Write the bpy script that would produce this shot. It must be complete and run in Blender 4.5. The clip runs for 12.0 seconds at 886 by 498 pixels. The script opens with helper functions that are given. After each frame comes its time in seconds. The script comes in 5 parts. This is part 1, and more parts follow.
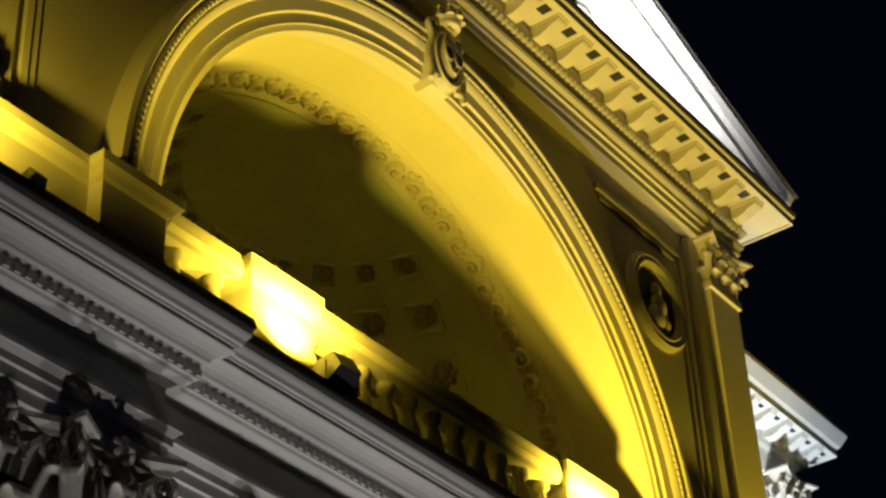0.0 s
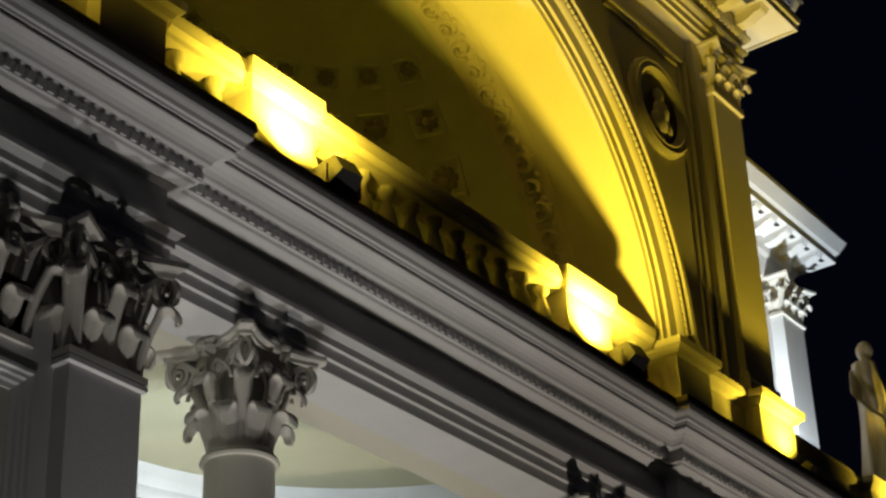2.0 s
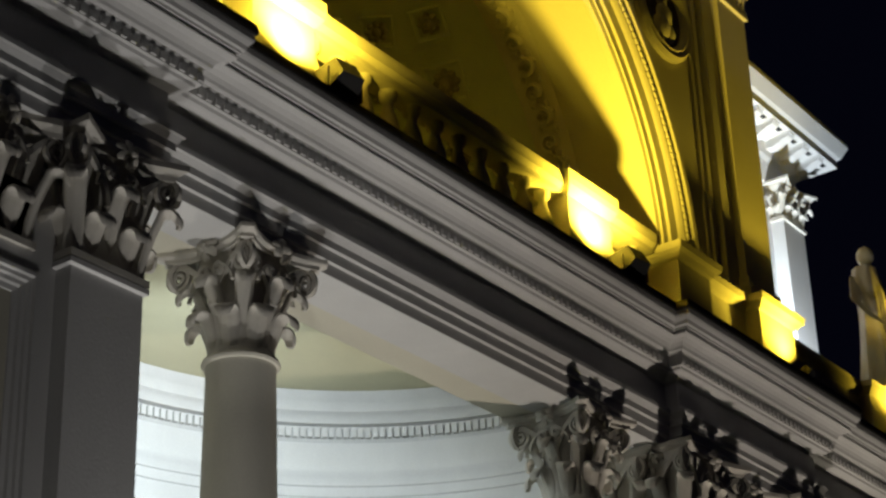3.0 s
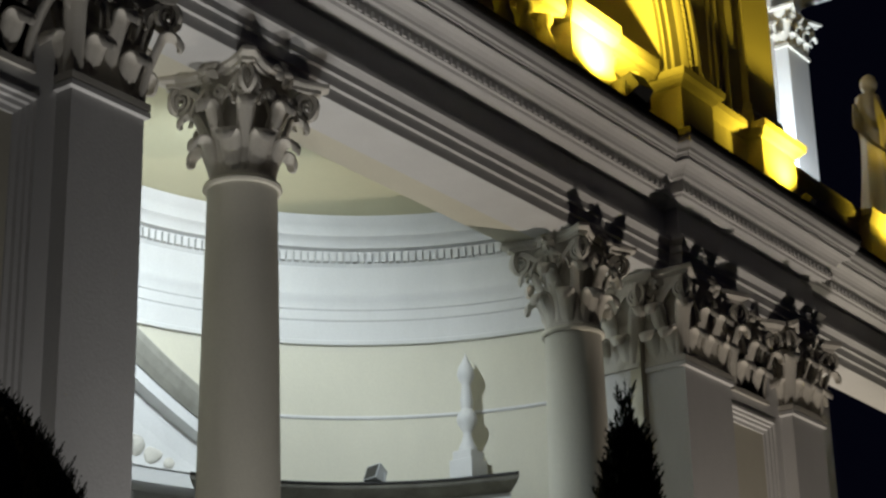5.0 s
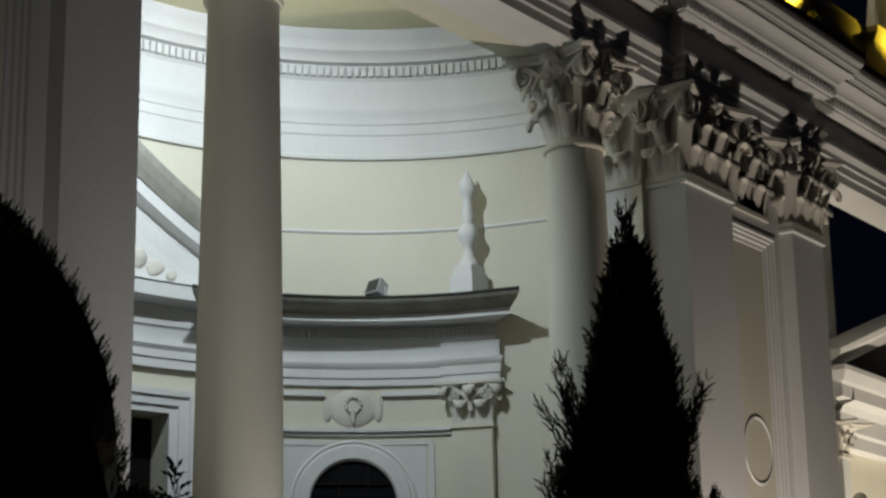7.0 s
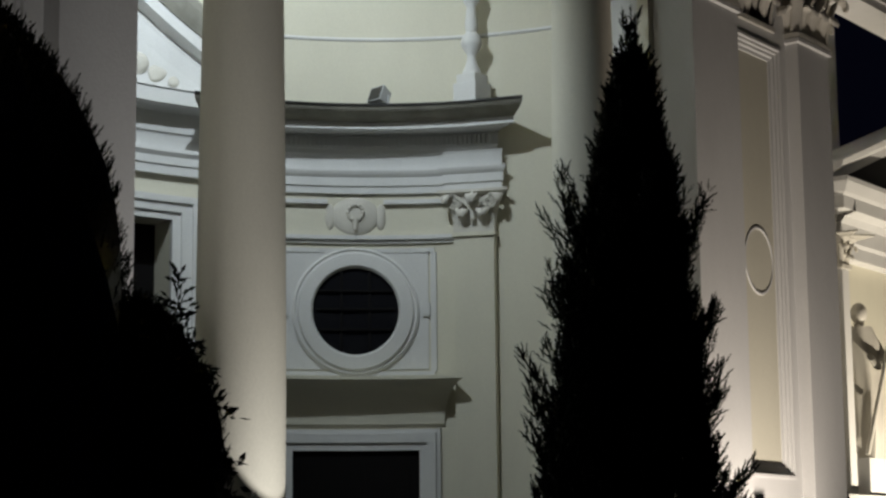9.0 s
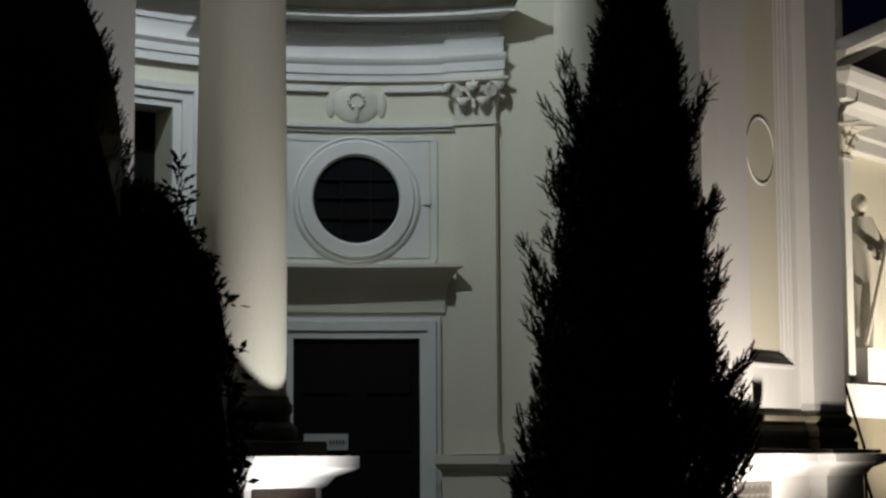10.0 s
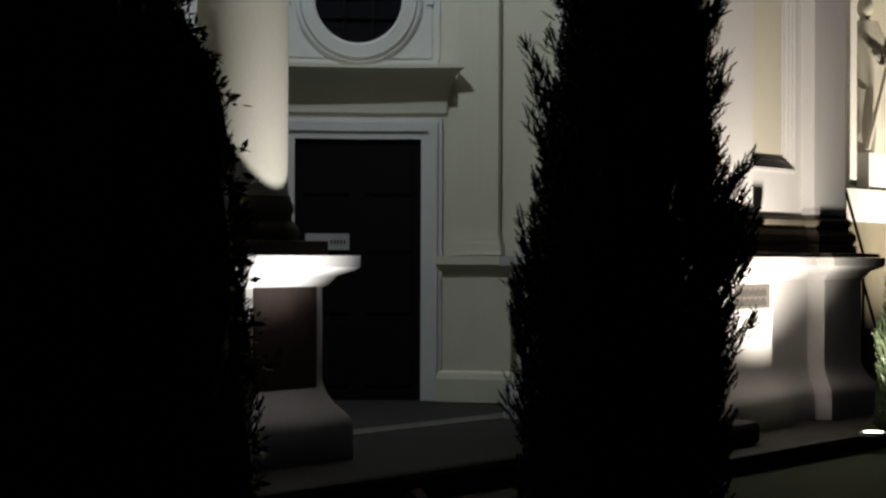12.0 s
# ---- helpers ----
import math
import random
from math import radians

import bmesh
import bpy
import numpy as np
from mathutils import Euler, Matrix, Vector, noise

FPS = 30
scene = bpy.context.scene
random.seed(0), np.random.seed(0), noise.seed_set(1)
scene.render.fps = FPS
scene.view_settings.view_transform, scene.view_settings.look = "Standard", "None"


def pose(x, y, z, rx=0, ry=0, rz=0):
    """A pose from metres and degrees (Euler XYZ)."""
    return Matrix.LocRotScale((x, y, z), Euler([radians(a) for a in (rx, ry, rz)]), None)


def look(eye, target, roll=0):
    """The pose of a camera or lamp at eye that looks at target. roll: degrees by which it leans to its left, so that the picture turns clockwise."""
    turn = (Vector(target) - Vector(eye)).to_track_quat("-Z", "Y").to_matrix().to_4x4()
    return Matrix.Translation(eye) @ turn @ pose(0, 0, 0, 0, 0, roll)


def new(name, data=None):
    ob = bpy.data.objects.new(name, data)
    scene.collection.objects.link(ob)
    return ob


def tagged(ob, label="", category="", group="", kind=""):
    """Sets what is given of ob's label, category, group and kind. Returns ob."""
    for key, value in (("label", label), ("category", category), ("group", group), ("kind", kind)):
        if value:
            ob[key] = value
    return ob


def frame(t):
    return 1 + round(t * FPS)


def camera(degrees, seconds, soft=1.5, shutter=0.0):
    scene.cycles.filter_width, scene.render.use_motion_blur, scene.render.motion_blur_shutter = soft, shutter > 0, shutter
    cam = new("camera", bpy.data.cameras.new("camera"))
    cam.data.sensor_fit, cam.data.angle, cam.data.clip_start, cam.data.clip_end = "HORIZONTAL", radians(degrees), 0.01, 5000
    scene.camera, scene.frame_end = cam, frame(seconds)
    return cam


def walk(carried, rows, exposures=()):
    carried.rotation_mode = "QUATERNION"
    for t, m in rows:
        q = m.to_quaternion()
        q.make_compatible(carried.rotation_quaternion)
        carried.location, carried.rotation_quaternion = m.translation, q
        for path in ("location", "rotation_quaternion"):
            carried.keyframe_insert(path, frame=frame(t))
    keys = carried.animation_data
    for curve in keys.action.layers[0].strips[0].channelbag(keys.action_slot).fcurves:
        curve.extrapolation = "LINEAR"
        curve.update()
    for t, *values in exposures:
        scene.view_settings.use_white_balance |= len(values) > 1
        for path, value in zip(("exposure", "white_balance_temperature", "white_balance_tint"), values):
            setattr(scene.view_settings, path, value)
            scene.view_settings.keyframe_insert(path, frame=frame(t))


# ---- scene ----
# ---- camera: stands still and tilts down ----
cam = camera(26.0, 12.0, 2.5)
EYE = 1.6
ROWS = [
    (0.0, 34.616, 2.272, -53.387), (0.5, 33.138, 2.17, -53.442), (1.0, 31.64, 2.10, -53.474),
    (1.5, 30.242, 2.03, -53.506), (2.0, 28.774, 1.922, -53.552), (2.5, 27.352, 1.828, -53.593),
    (3.0, 25.898, 1.726, -53.617), (5.0, 20.687, 1.349, -53.73), (5.5, 19.394, 1.25, -53.757),
    (6.0, 17.984, 1.15, -53.785), (6.5, 16.642, 1.03, -53.806), (7.0, 15.174, 0.94, -53.815),
    (9.0, 9.46, 0.515, -53.829), (9.5, 7.917, 0.41, -53.837), (10.0, 6.14, 0.275, -53.84),
    (10.5, 4.504, 0.149, -53.842), (11.0, 2.927, 0.0, -53.834), (11.5, 1.586, -0.10, -53.825),
    (12.0, 0.208, -0.23, -53.825),
]
walk(cam, [(t, pose(0, 0, EYE, 90 + p, r, y)) for t, p, r, y in ROWS])

# ---- night sky ----
world = bpy.data.worlds.new("night")
scene.world = world
world.use_nodes = True
world.node_tree.nodes["Background"].inputs[0].default_value = (0.0010, 0.0011, 0.0032, 1)
world.node_tree.nodes["Background"].inputs[1].default_value = 1.0


# ---- floodlights ----
def spot(name, eye, target, watts, colour, angle=100, blend=0.7, size=0.05):
    data = bpy.data.lights.new(name, "SPOT")
    data.energy, data.color = watts, colour
    data.spot_size, data.spot_blend, data.shadow_soft_size = radians(angle), blend, size
    ob = new(name, data)
    ob.matrix_world = look(eye, target)
    return ob


GOLD = (1.0, 0.69, 0.05)
WARM = (1.0, 0.88, 0.76)
PLAIN = (1.0, 0.965, 0.93)
COOL = (0.80, 0.91, 0.98)
# on the cornice, turned up to the arch
for lx, ly, lz, aim, watts, cone in ((9.66, 8.055, 9.42, 9.9, 680, 146), (14.04, 8.055, 9.42, 14.3, 680, 146), (6.2, 7.98, 9.34, 6.8, 120, 150), (17.75, 7.87, 9.36, 16.6, 220, 138), (9.02, 8.12, 9.38, 9.0, 40, 165)):
    spot("cornice_spot", (lx, ly, lz), (aim, 8.6, 12.6), watts, GOLD, cone, 1.0, 0.035)
spot("parapet_spot", (21.35, 7.75, 9.5), (20.6, 8.3, 10.9), 600, GOLD, 100, 0.8)
# on the ground, in front of the pedestals
for lx, ly, watts, tint, cone, high in ((7.3, 7.3, 320, PLAIN, 80, 4.6), (9.6, 7.46, 480, PLAIN, 60, 3.0), (16.2, 7.05, 790, WARM, 118, 3.4)):
    spot("ground_spot", (lx, ly, 0.22), (lx, ly + 0.85, high), watts, tint, cone, 1.0, 0.05)
# added lamp, its place assumed and unseen behind the beam, to light the niche
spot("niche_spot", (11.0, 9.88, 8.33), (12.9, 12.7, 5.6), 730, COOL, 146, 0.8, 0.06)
# in the gable, on the far wing and at the aedicule
spot("gable_spot", (14.6, 7.95, 15.60), (14.8, 8.5, 16.4), 1100, (1, 0.98, 0.95), 170, 0.3)
spot("wing_spot", (21.7, 10.02, 10.3), (22.8, 10.25, 15.0), 1300, (0.80, 0.91, 1.0), 130, 0.8)
spot("aedicule_spot", (23.4, 7.3, 0.5), (23.2, 10.2, 4.2), 1500, (1.0, 0.88, 0.70), 100, 1.0)


# ---- materials ----
def material(name, colour, rough=0.7, metal=0.0, grain=60.0, bump=0.15, vary=0.06, stain=0.1, stain_scale=0.8, spec=0.3):
    m = bpy.data.materials.new(name)
    m.use_nodes = True
    nt = m.node_tree
    b = nt.nodes["Principled BSDF"]
    b.inputs["Roughness"].default_value, b.inputs["Metallic"].default_value = rough, metal
    b.inputs["Specular IOR Level"].default_value = spec
    co = nt.nodes.new("ShaderNodeTexCoord")
    geo = nt.nodes.new("ShaderNodeNewGeometry")
    fine, broad = nt.nodes.new("ShaderNodeTexNoise"), nt.nodes.new("ShaderNodeTexNoise")
    fine.inputs["Scale"].default_value, fine.inputs["Detail"].default_value = grain, 4
    broad.inputs["Scale"].default_value, broad.inputs["Detail"].default_value = stain_scale, 6
    broad.inputs["Roughness"].default_value = 0.65
    nt.links.new(geo.outputs["Position"], fine.inputs["Vector"])
    squash = nt.nodes.new("ShaderNodeMapping")
    squash.inputs["Scale"].default_value = (1, 1, 0.35)
    nt.links.new(geo.outputs["Position"], squash.inputs["Vector"])
    nt.links.new(squash.outputs["Vector"], broad.inputs["Vector"])
    r1, r2 = nt.nodes.new("ShaderNodeMapRange"), nt.nodes.new("ShaderNodeMapRange")
    for r, lo in ((r1, 1 - vary), (r2, 1 - stain)):
        r.inputs["From Min"].default_value, r.inputs["From Max"].default_value = 0.3, 0.7
        r.inputs["To Min"].default_value, r.inputs["To Max"].default_value = lo, 1.0
    nt.links.new(fine.outputs["Fac"], r1.inputs["Value"])
    nt.links.new(broad.outputs["Fac"], r2.inputs["Value"])
    mul = nt.nodes.new("ShaderNodeMath")
    mul.operation = "MULTIPLY"
    nt.links.new(r1.outputs["Result"], mul.inputs[0])
    nt.links.new(r2.outputs["Result"], mul.inputs[1])
    mix = nt.nodes.new("ShaderNodeMix")
    mix.data_type, mix.blend_type = "RGBA", "MULTIPLY"
    mix.inputs[0].default_value = 1.0
    mix.inputs[6].default_value = (*colour, 1)
    nt.links.new(mul.outputs[0], mix.inputs[7])
    nt.links.new(mix.outputs[2], b.inputs["Base Color"])
    bm_ = nt.nodes.new("ShaderNodeBump")
    bm_.inputs["Strength"].default_value, bm_.inputs["Distance"].default_value = bump, 0.01
    nt.links.new(fine.outputs["Fac"], bm_.inputs["Height"])
    nt.links.new(bm_.outputs["Normal"], b.inputs["Normal"])
    return m


SHAFT = material("pale_cream_shaft", (0.74, 0.715, 0.61), 0.75, stain=0.16)
CREAM = material("cream_plaster", (0.72, 0.69, 0.57), 0.8)
WHITE = material("white_plaster", (0.75, 0.745, 0.73), 0.75, stain=0.16)
STUCCO = material("stucco_ornament", (0.70, 0.67, 0.60), 0.8, stain=0.2, stain_scale=3)
DARKER_STUCCO = material("darker_stucco", (0.46, 0.43, 0.34), 0.85, stain=0.35, stain_scale=4)
# weathered crowns, darkened further for the shade on their downward faces
WORN_SHADED = material("worn_shaded_plaster", (0.40, 0.385, 0.33), 0.85, stain=0.4, stain_scale=3)
CONCH = material("pale_green_plaster", (0.64, 0.70, 0.50), 0.8, stain=0.16)
OCHRE = material("ochre_plaster", (0.64, 0.61, 0.42), 0.8)
# dark colour that holds the shadow over the pedestal caps and under the ledge
SHADED_BASE = material("shaded_base", (0.21, 0.19, 0.14), 0.7, stain=0.3, stain_scale=2)
MARBLE = material("brown_marble", (0.075, 0.055, 0.048), 0.4, stain=0.4, stain_scale=5)
# sheet metal of roofs and flashings, and painted shadow on the aedicule tympanum
METAL_SHADE = material("sheet_metal_and_shade", (0.03, 0.028, 0.026), 0.55, 0.3, stain=0.3)
BLACK = material("black_lamp_metal", (0.015, 0.015, 0.015), 0.5, 0.2)
ENAMEL = material("grey_lamp_enamel", (0.55, 0.56, 0.56), 0.5)
SILVER = material("galvanised_metal", (0.35, 0.35, 0.36), 0.4, 0.6)
# darker than real stone: the floor's dimness is put into the colour
PAVING = material("dimmed_stone_paving", (0.026, 0.025, 0.023), 0.8, stain=0.4, stain_scale=2)
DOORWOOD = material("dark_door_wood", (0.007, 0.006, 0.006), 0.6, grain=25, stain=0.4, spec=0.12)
GRASS = material("night_grass", (0.035, 0.055, 0.018), 0.9, grain=90, bump=0.6, vary=0.5)
LEAF = material("conifer_green", (0.045, 0.065, 0.03), 0.45, grain=40, vary=0.5)
BARK = material("bark", (0.06, 0.045, 0.03), 0.9, bump=0.6)
PLAQUE = material("grey_plaque", (0.12, 0.112, 0.10), 0.5)
PALE_BAND = material("pale_floor_band", (0.17, 0.165, 0.15), 0.7, stain=0.5, stain_scale=4)
PAPER = material("white_card", (0.7, 0.7, 0.7), 0.6)
# for lettering, and as the painted shade of the soffit coffers
INK_SHADE = material("ink_and_coffer_shade", (0.03, 0.03, 0.03), 0.6)
DARKGLASS = material("dark_window_glass", (0.012, 0.012, 0.014), 0.08, spec=0.5, bump=0.0)
GLASSLAMP = bpy.data.materials.new("lamp_glass")
GLASSLAMP.use_nodes = True
GLASSLAMP.node_tree.nodes["Principled BSDF"].inputs["Emission Color"].default_value = (1, 0.9, 0.7, 1)
GLASSLAMP.node_tree.nodes["Principled BSDF"].inputs["Emission Strength"].default_value = 12


# ---- mesh helpers ----
def part(name, bm, mat, parent=None, label="", smooth=False):
    me = bpy.data.meshes.new(name)
    bmesh.ops.recalc_face_normals(bm, faces=bm.faces[:])
    bm.to_mesh(me)
    bm.free()
    me.materials.append(mat)
    if smooth:
        me.shade_smooth()
        me.set_sharp_from_angle(angle=radians(38))
    ob = new(name, me)
    ob.parent = parent
    if label:
        ob["label"] = label
    return ob


def empty(name, at, label, category, group="", kind=""):
    e = new(name)
    e.location = at
    e.empty_display_size = 0.2
    return tagged(e, label, category, group, kind)


def box(bm, x0, x1, y0, y1, z0, z1, bevel=0.0):
    r = bmesh.ops.create_cube(bm, size=1.0, matrix=Matrix.Translation(((x0 + x1) / 2, (y0 + y1) / 2, (z0 + z1) / 2)) @ Matrix.Diagonal((x1 - x0, y1 - y0, z1 - z0, 1)))
    if bevel:
        bmesh.ops.bevel(bm, geom=list({e for v in r["verts"] for e in v.link_edges}), offset=bevel, segments=2, affect="EDGES", profile=0.5)
    return bm


def boxes(*rows, bevel=0.006):
    bm = bmesh.new()
    for r in rows:
        box(bm, *r, bevel=bevel)
    return bm


def loft(bm, rings, closed_ring=True, caps=True):
    """Skin of a row of rings of points."""
    vs = [[bm.verts.new(p) for p in ring] for ring in rings]
    n = len(vs[0])
    for a, b in zip(vs, vs[1:]):
        for i in range(n if closed_ring else n - 1):
            j = (i + 1) % n
            bm.faces.new((a[i], a[j], b[j], b[i]))
    if caps and closed_ring:
        bm.faces.new(vs[0][::-1])
        bm.faces.new(vs[-1])
    return bm


def offsets(path, closed=False):
    """Mitred outward vectors of a plan line; outward lies to the right of its way."""
    out, n = [], len(path)
    for i in range(n):
        ns = []
        for a, b in ((i - 1, i), (i, i + 1)):
            if not closed and (a < 0 or b >= n):
                continue
            p, q = Vector(path[a % n]), Vector(path[b % n])
            d = (q - p).normalized()
            ns.append(Vector((d.y, -d.x)))
        if len(ns) == 1:
            out.append(ns[0])
        else:
            s = ns[0] + ns[1]
            out.append(s / max(0.2, s.dot(ns[0])))
    return out


def sweep(path, profile, closed=False, bm=None):
    """A moulding: profile points (out, z) carried along a plan line (x, y)."""
    bm = bm or bmesh.new()
    rings = []
    for p, o in zip(path, offsets(path, closed)):
        rings.append([(p[0] + o.x * u, p[1] + o.y * u, z) for u, z in profile])
    if closed:
        rings.append(rings[0])
    return loft(bm, rings, True, not closed)


def lathe(profile, seg=32, bm=None, at=(0, 0, 0)):
    bm = bm or bmesh.new()
    rings = [[(at[0] + r * math.cos(2 * math.pi * k / seg), at[1] + r * math.sin(2 * math.pi * k / seg), at[2] + z) for k in range(seg)] for r, z in profile]
    return loft(bm, rings)


def arc(cx, cy, r, a0, a1, n):
    return [(cx + r * math.cos(radians(a0 + (a1 - a0) * k / n)), cy + r * math.sin(radians(a0 + (a1 - a0) * k / n))) for k in range(n + 1)]


def arch_sweep(cx, cz, profile, a0=0.0, a1=180.0, n=72, bm=None):
    """A moulding round an upright arch: profile points (radius, y)."""
    bm = bm or bmesh.new()
    rings = []
    for k in range(n + 1):
        a = radians(a0 + (a1 - a0) * k / n)
        rings.append([(cx + r * math.cos(a), y, cz + r * math.sin(a)) for r, y in profile])
    return loft(bm, rings)


MID = 11.85      # axis of the front
PIER = 8.36      # face of the pilaster bays
FIELD = 8.50     # face of the bay between them


def mirror(x):
    return 2 * MID - x


# ---- ground ----
bm = bmesh.new()
box(bm, -150, 300, -200, 300, -0.6, -0.15)
ground = tagged(part("ground", bm, GRASS), "dark night lawn round the church", "ground", kind="structure")
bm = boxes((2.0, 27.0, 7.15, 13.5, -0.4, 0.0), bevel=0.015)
tagged(part("pavement", bm, PAVING), "stone platform at the foot of the facade, coloured dark for dim light", "pavement", kind="structure")
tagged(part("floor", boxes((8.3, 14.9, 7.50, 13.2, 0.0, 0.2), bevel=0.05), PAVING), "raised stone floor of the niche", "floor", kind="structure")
tagged(part("trim", sweep([(8.6, 9.72), (12.0, 9.66), (15.2, 9.66)], [(0.0, 0.2), (0.30, 0.2), (0.30, 0.206), (0.0, 0.206)]), PALE_BAND), "paler band across the niche floor", "floor band", kind="structure")

# ---- capitals ----
def leaf_mesh(h, w, curl, lean=0.16):
    """An acanthus leaf that rises from z 0 and rolls over outward (towards -y)."""
    bm = bmesh.new()
    line = []
    for i in range(7):
        s = i / 6
        line.append((-lean * h * s ** 1.8, (h - curl) * s, 0.0, 0.42 + 0.10 * s))
    for i in range(1, 9):
        a = radians(215) * i / 8
        t = i / 8
        line.append((line[6][0] - curl * (1 - math.cos(a)), h - curl + curl * math.sin(a), a, 0.54 * (1 - 0.42 * t ** 2.2)))
    cols = 8
    grids = []
    for layer in (0, 1):
        grid = []
        for i, (y, z, a, half) in enumerate(line):
            row = []
            for j in range(cols + 1):
                u = j / cols * 2 - 1
                dip = 0.20 * w * u * u - 0.022 * w * math.cos(u * math.pi * 3)
                out = dip * math.cos(a) + layer * 0.018
                row.append(bm.verts.new((u * half * w, y + out * math.cos(a), z + out * math.sin(a))))
            grid.append(row)
        for i in range(len(line) - 1):
            for j in range(cols):
                bm.faces.new((grid[i][j], grid[i][j + 1], grid[i + 1][j + 1], grid[i + 1][j]))
        grids.append(grid)
    p, q = grids
    for i in range(len(line) - 1):
        for j in (0, cols):
            bm.faces.new((p[i][j], p[i + 1][j], q[i + 1][j], q[i][j]))
    for i in (0, len(line) - 1):
        for j in range(cols):
            bm.faces.new((p[i][j], p[i][j + 1], q[i][j + 1], q[i][j]))
    return bm


def volute_mesh(r, width):
    """A scroll in the x-z plane, with a stalk that rises into it."""
    bm = bmesh.new()
    pts = []
    for k in range(9):
        s = k / 8
        pts.append((-2.6 * r + 2.6 * r * s ** 1.4, -2.4 * r + 3.4 * r * s ** 0.7, 0.30 * r))
    for k in range(1, 40):
        a = k / 39 * 2 * math.pi * 2.2
        rad = r * (1 - 0.80 * k / 39)
        pts.append((rad * math.sin(a), rad * math.cos(a), 0.24 * r * (1 - 0.5 * k / 39)))
    rings = []
    for i, (x, z, t) in enumerate(pts):
        a, b = pts[max(0, i - 1)], pts[min(len(pts) - 1, i + 1)]
        d = Vector((b[0] - a[0], b[1] - a[1])).normalized()
        n = Vector((-d.y, d.x)) * t * 0.6
        swell = width * (0.5 + 0.35 * min(1, i / 47))
        rings.append([(x + n.x, -swell, z + n.y), (x + n.x, swell, z + n.y), (x - n.x, swell, z - n.y), (x - n.x, -swell, z - n.y)])
    loft(bm, rings)
    return bm


def blossom_mesh(r, petals=6):
    """A leafy flower that looks towards -y."""
    bm = bmesh.new()
    bmesh.ops.create_icosphere(bm, subdivisions=2, radius=r * 0.34, matrix=Matrix.Translation((0, -r * 0.35, 0)))
    for k in range(petals):
        a = 2 * math.pi * k / petals
        m = Matrix.Rotation(a, 4, "Y") @ Matrix.Translation((0, -r * 0.15, r * 0.62)) @ Matrix.Rotation(radians(-28), 4, "X") @ Matrix.Diagonal((0.30 * r, 0.16 * r, 0.46 * r, 1))
        bmesh.ops.create_icosphere(bm, subdivisions=2, radius=1.0, matrix=m)
    for v in bm.verts:
        v.co += 0.16 * r * noise.noise_vector(v.co * (2.6 / r))
    return bm


proto = {}


def piece(key, make, mat, smooth=True):
    """The shared mesh of a piece that is used many times."""
    if key not in proto:
        me = bpy.data.meshes.new(key)
        bm = make()
        bmesh.ops.recalc_face_normals(bm, faces=bm.faces[:])
        bm.to_mesh(me)
        bm.free()
        me.materials.append(mat)
        if smooth:
            me.shade_smooth()
            me.set_sharp_from_angle(angle=radians(50))
        proto[key] = me
    return proto[key]


def put(name, me, m, parent):
    o = new(name, me)
    o.parent, o.matrix_basis = parent, m
    return o


def abacus(half, z0, z1, centre, concave=0.14):
    bm = bmesh.new()
    cut = half * 0.14
    ring = []
    for side in range(4):
        a = math.pi / 2 * side
        for k in range(9):
            s = k / 8 * 2 - 1
            x = s * (half - cut)
            y = -half + half * concave * (1 - s * s)
            ring.append((x * math.cos(a) - y * math.sin(a), x * math.sin(a) + y * math.cos(a)))
    rings = []
    for u, z in ((0.90, z0), (0.90, z0 + (z1 - z0) * 0.35), (0.97, z0 + (z1 - z0) * 0.5), (1.0, z0 + (z1 - z0) * 0.62), (1.0, z1)):
        rings.append([(centre[0] + x * u, centre[1] + y * u, z) for x, y in ring])
    return loft(bm, rings)


def corner_volutes(cap, vol, x, y, z, a, spread=38):
    """Two scrolls that meet at a corner of the abacus, which points the way a."""
    for s in (-1, 1):
        m = Matrix.Translation((x, y, z)) @ Matrix.Rotation(a, 4, "Z") @ Matrix.Translation((0.0, s * 0.035, 0)) @ Matrix.Rotation(radians(s * spread), 4, "Z") @ Matrix.Translation((-0.085, 0, 0))
        put("volute", vol, m, cap)


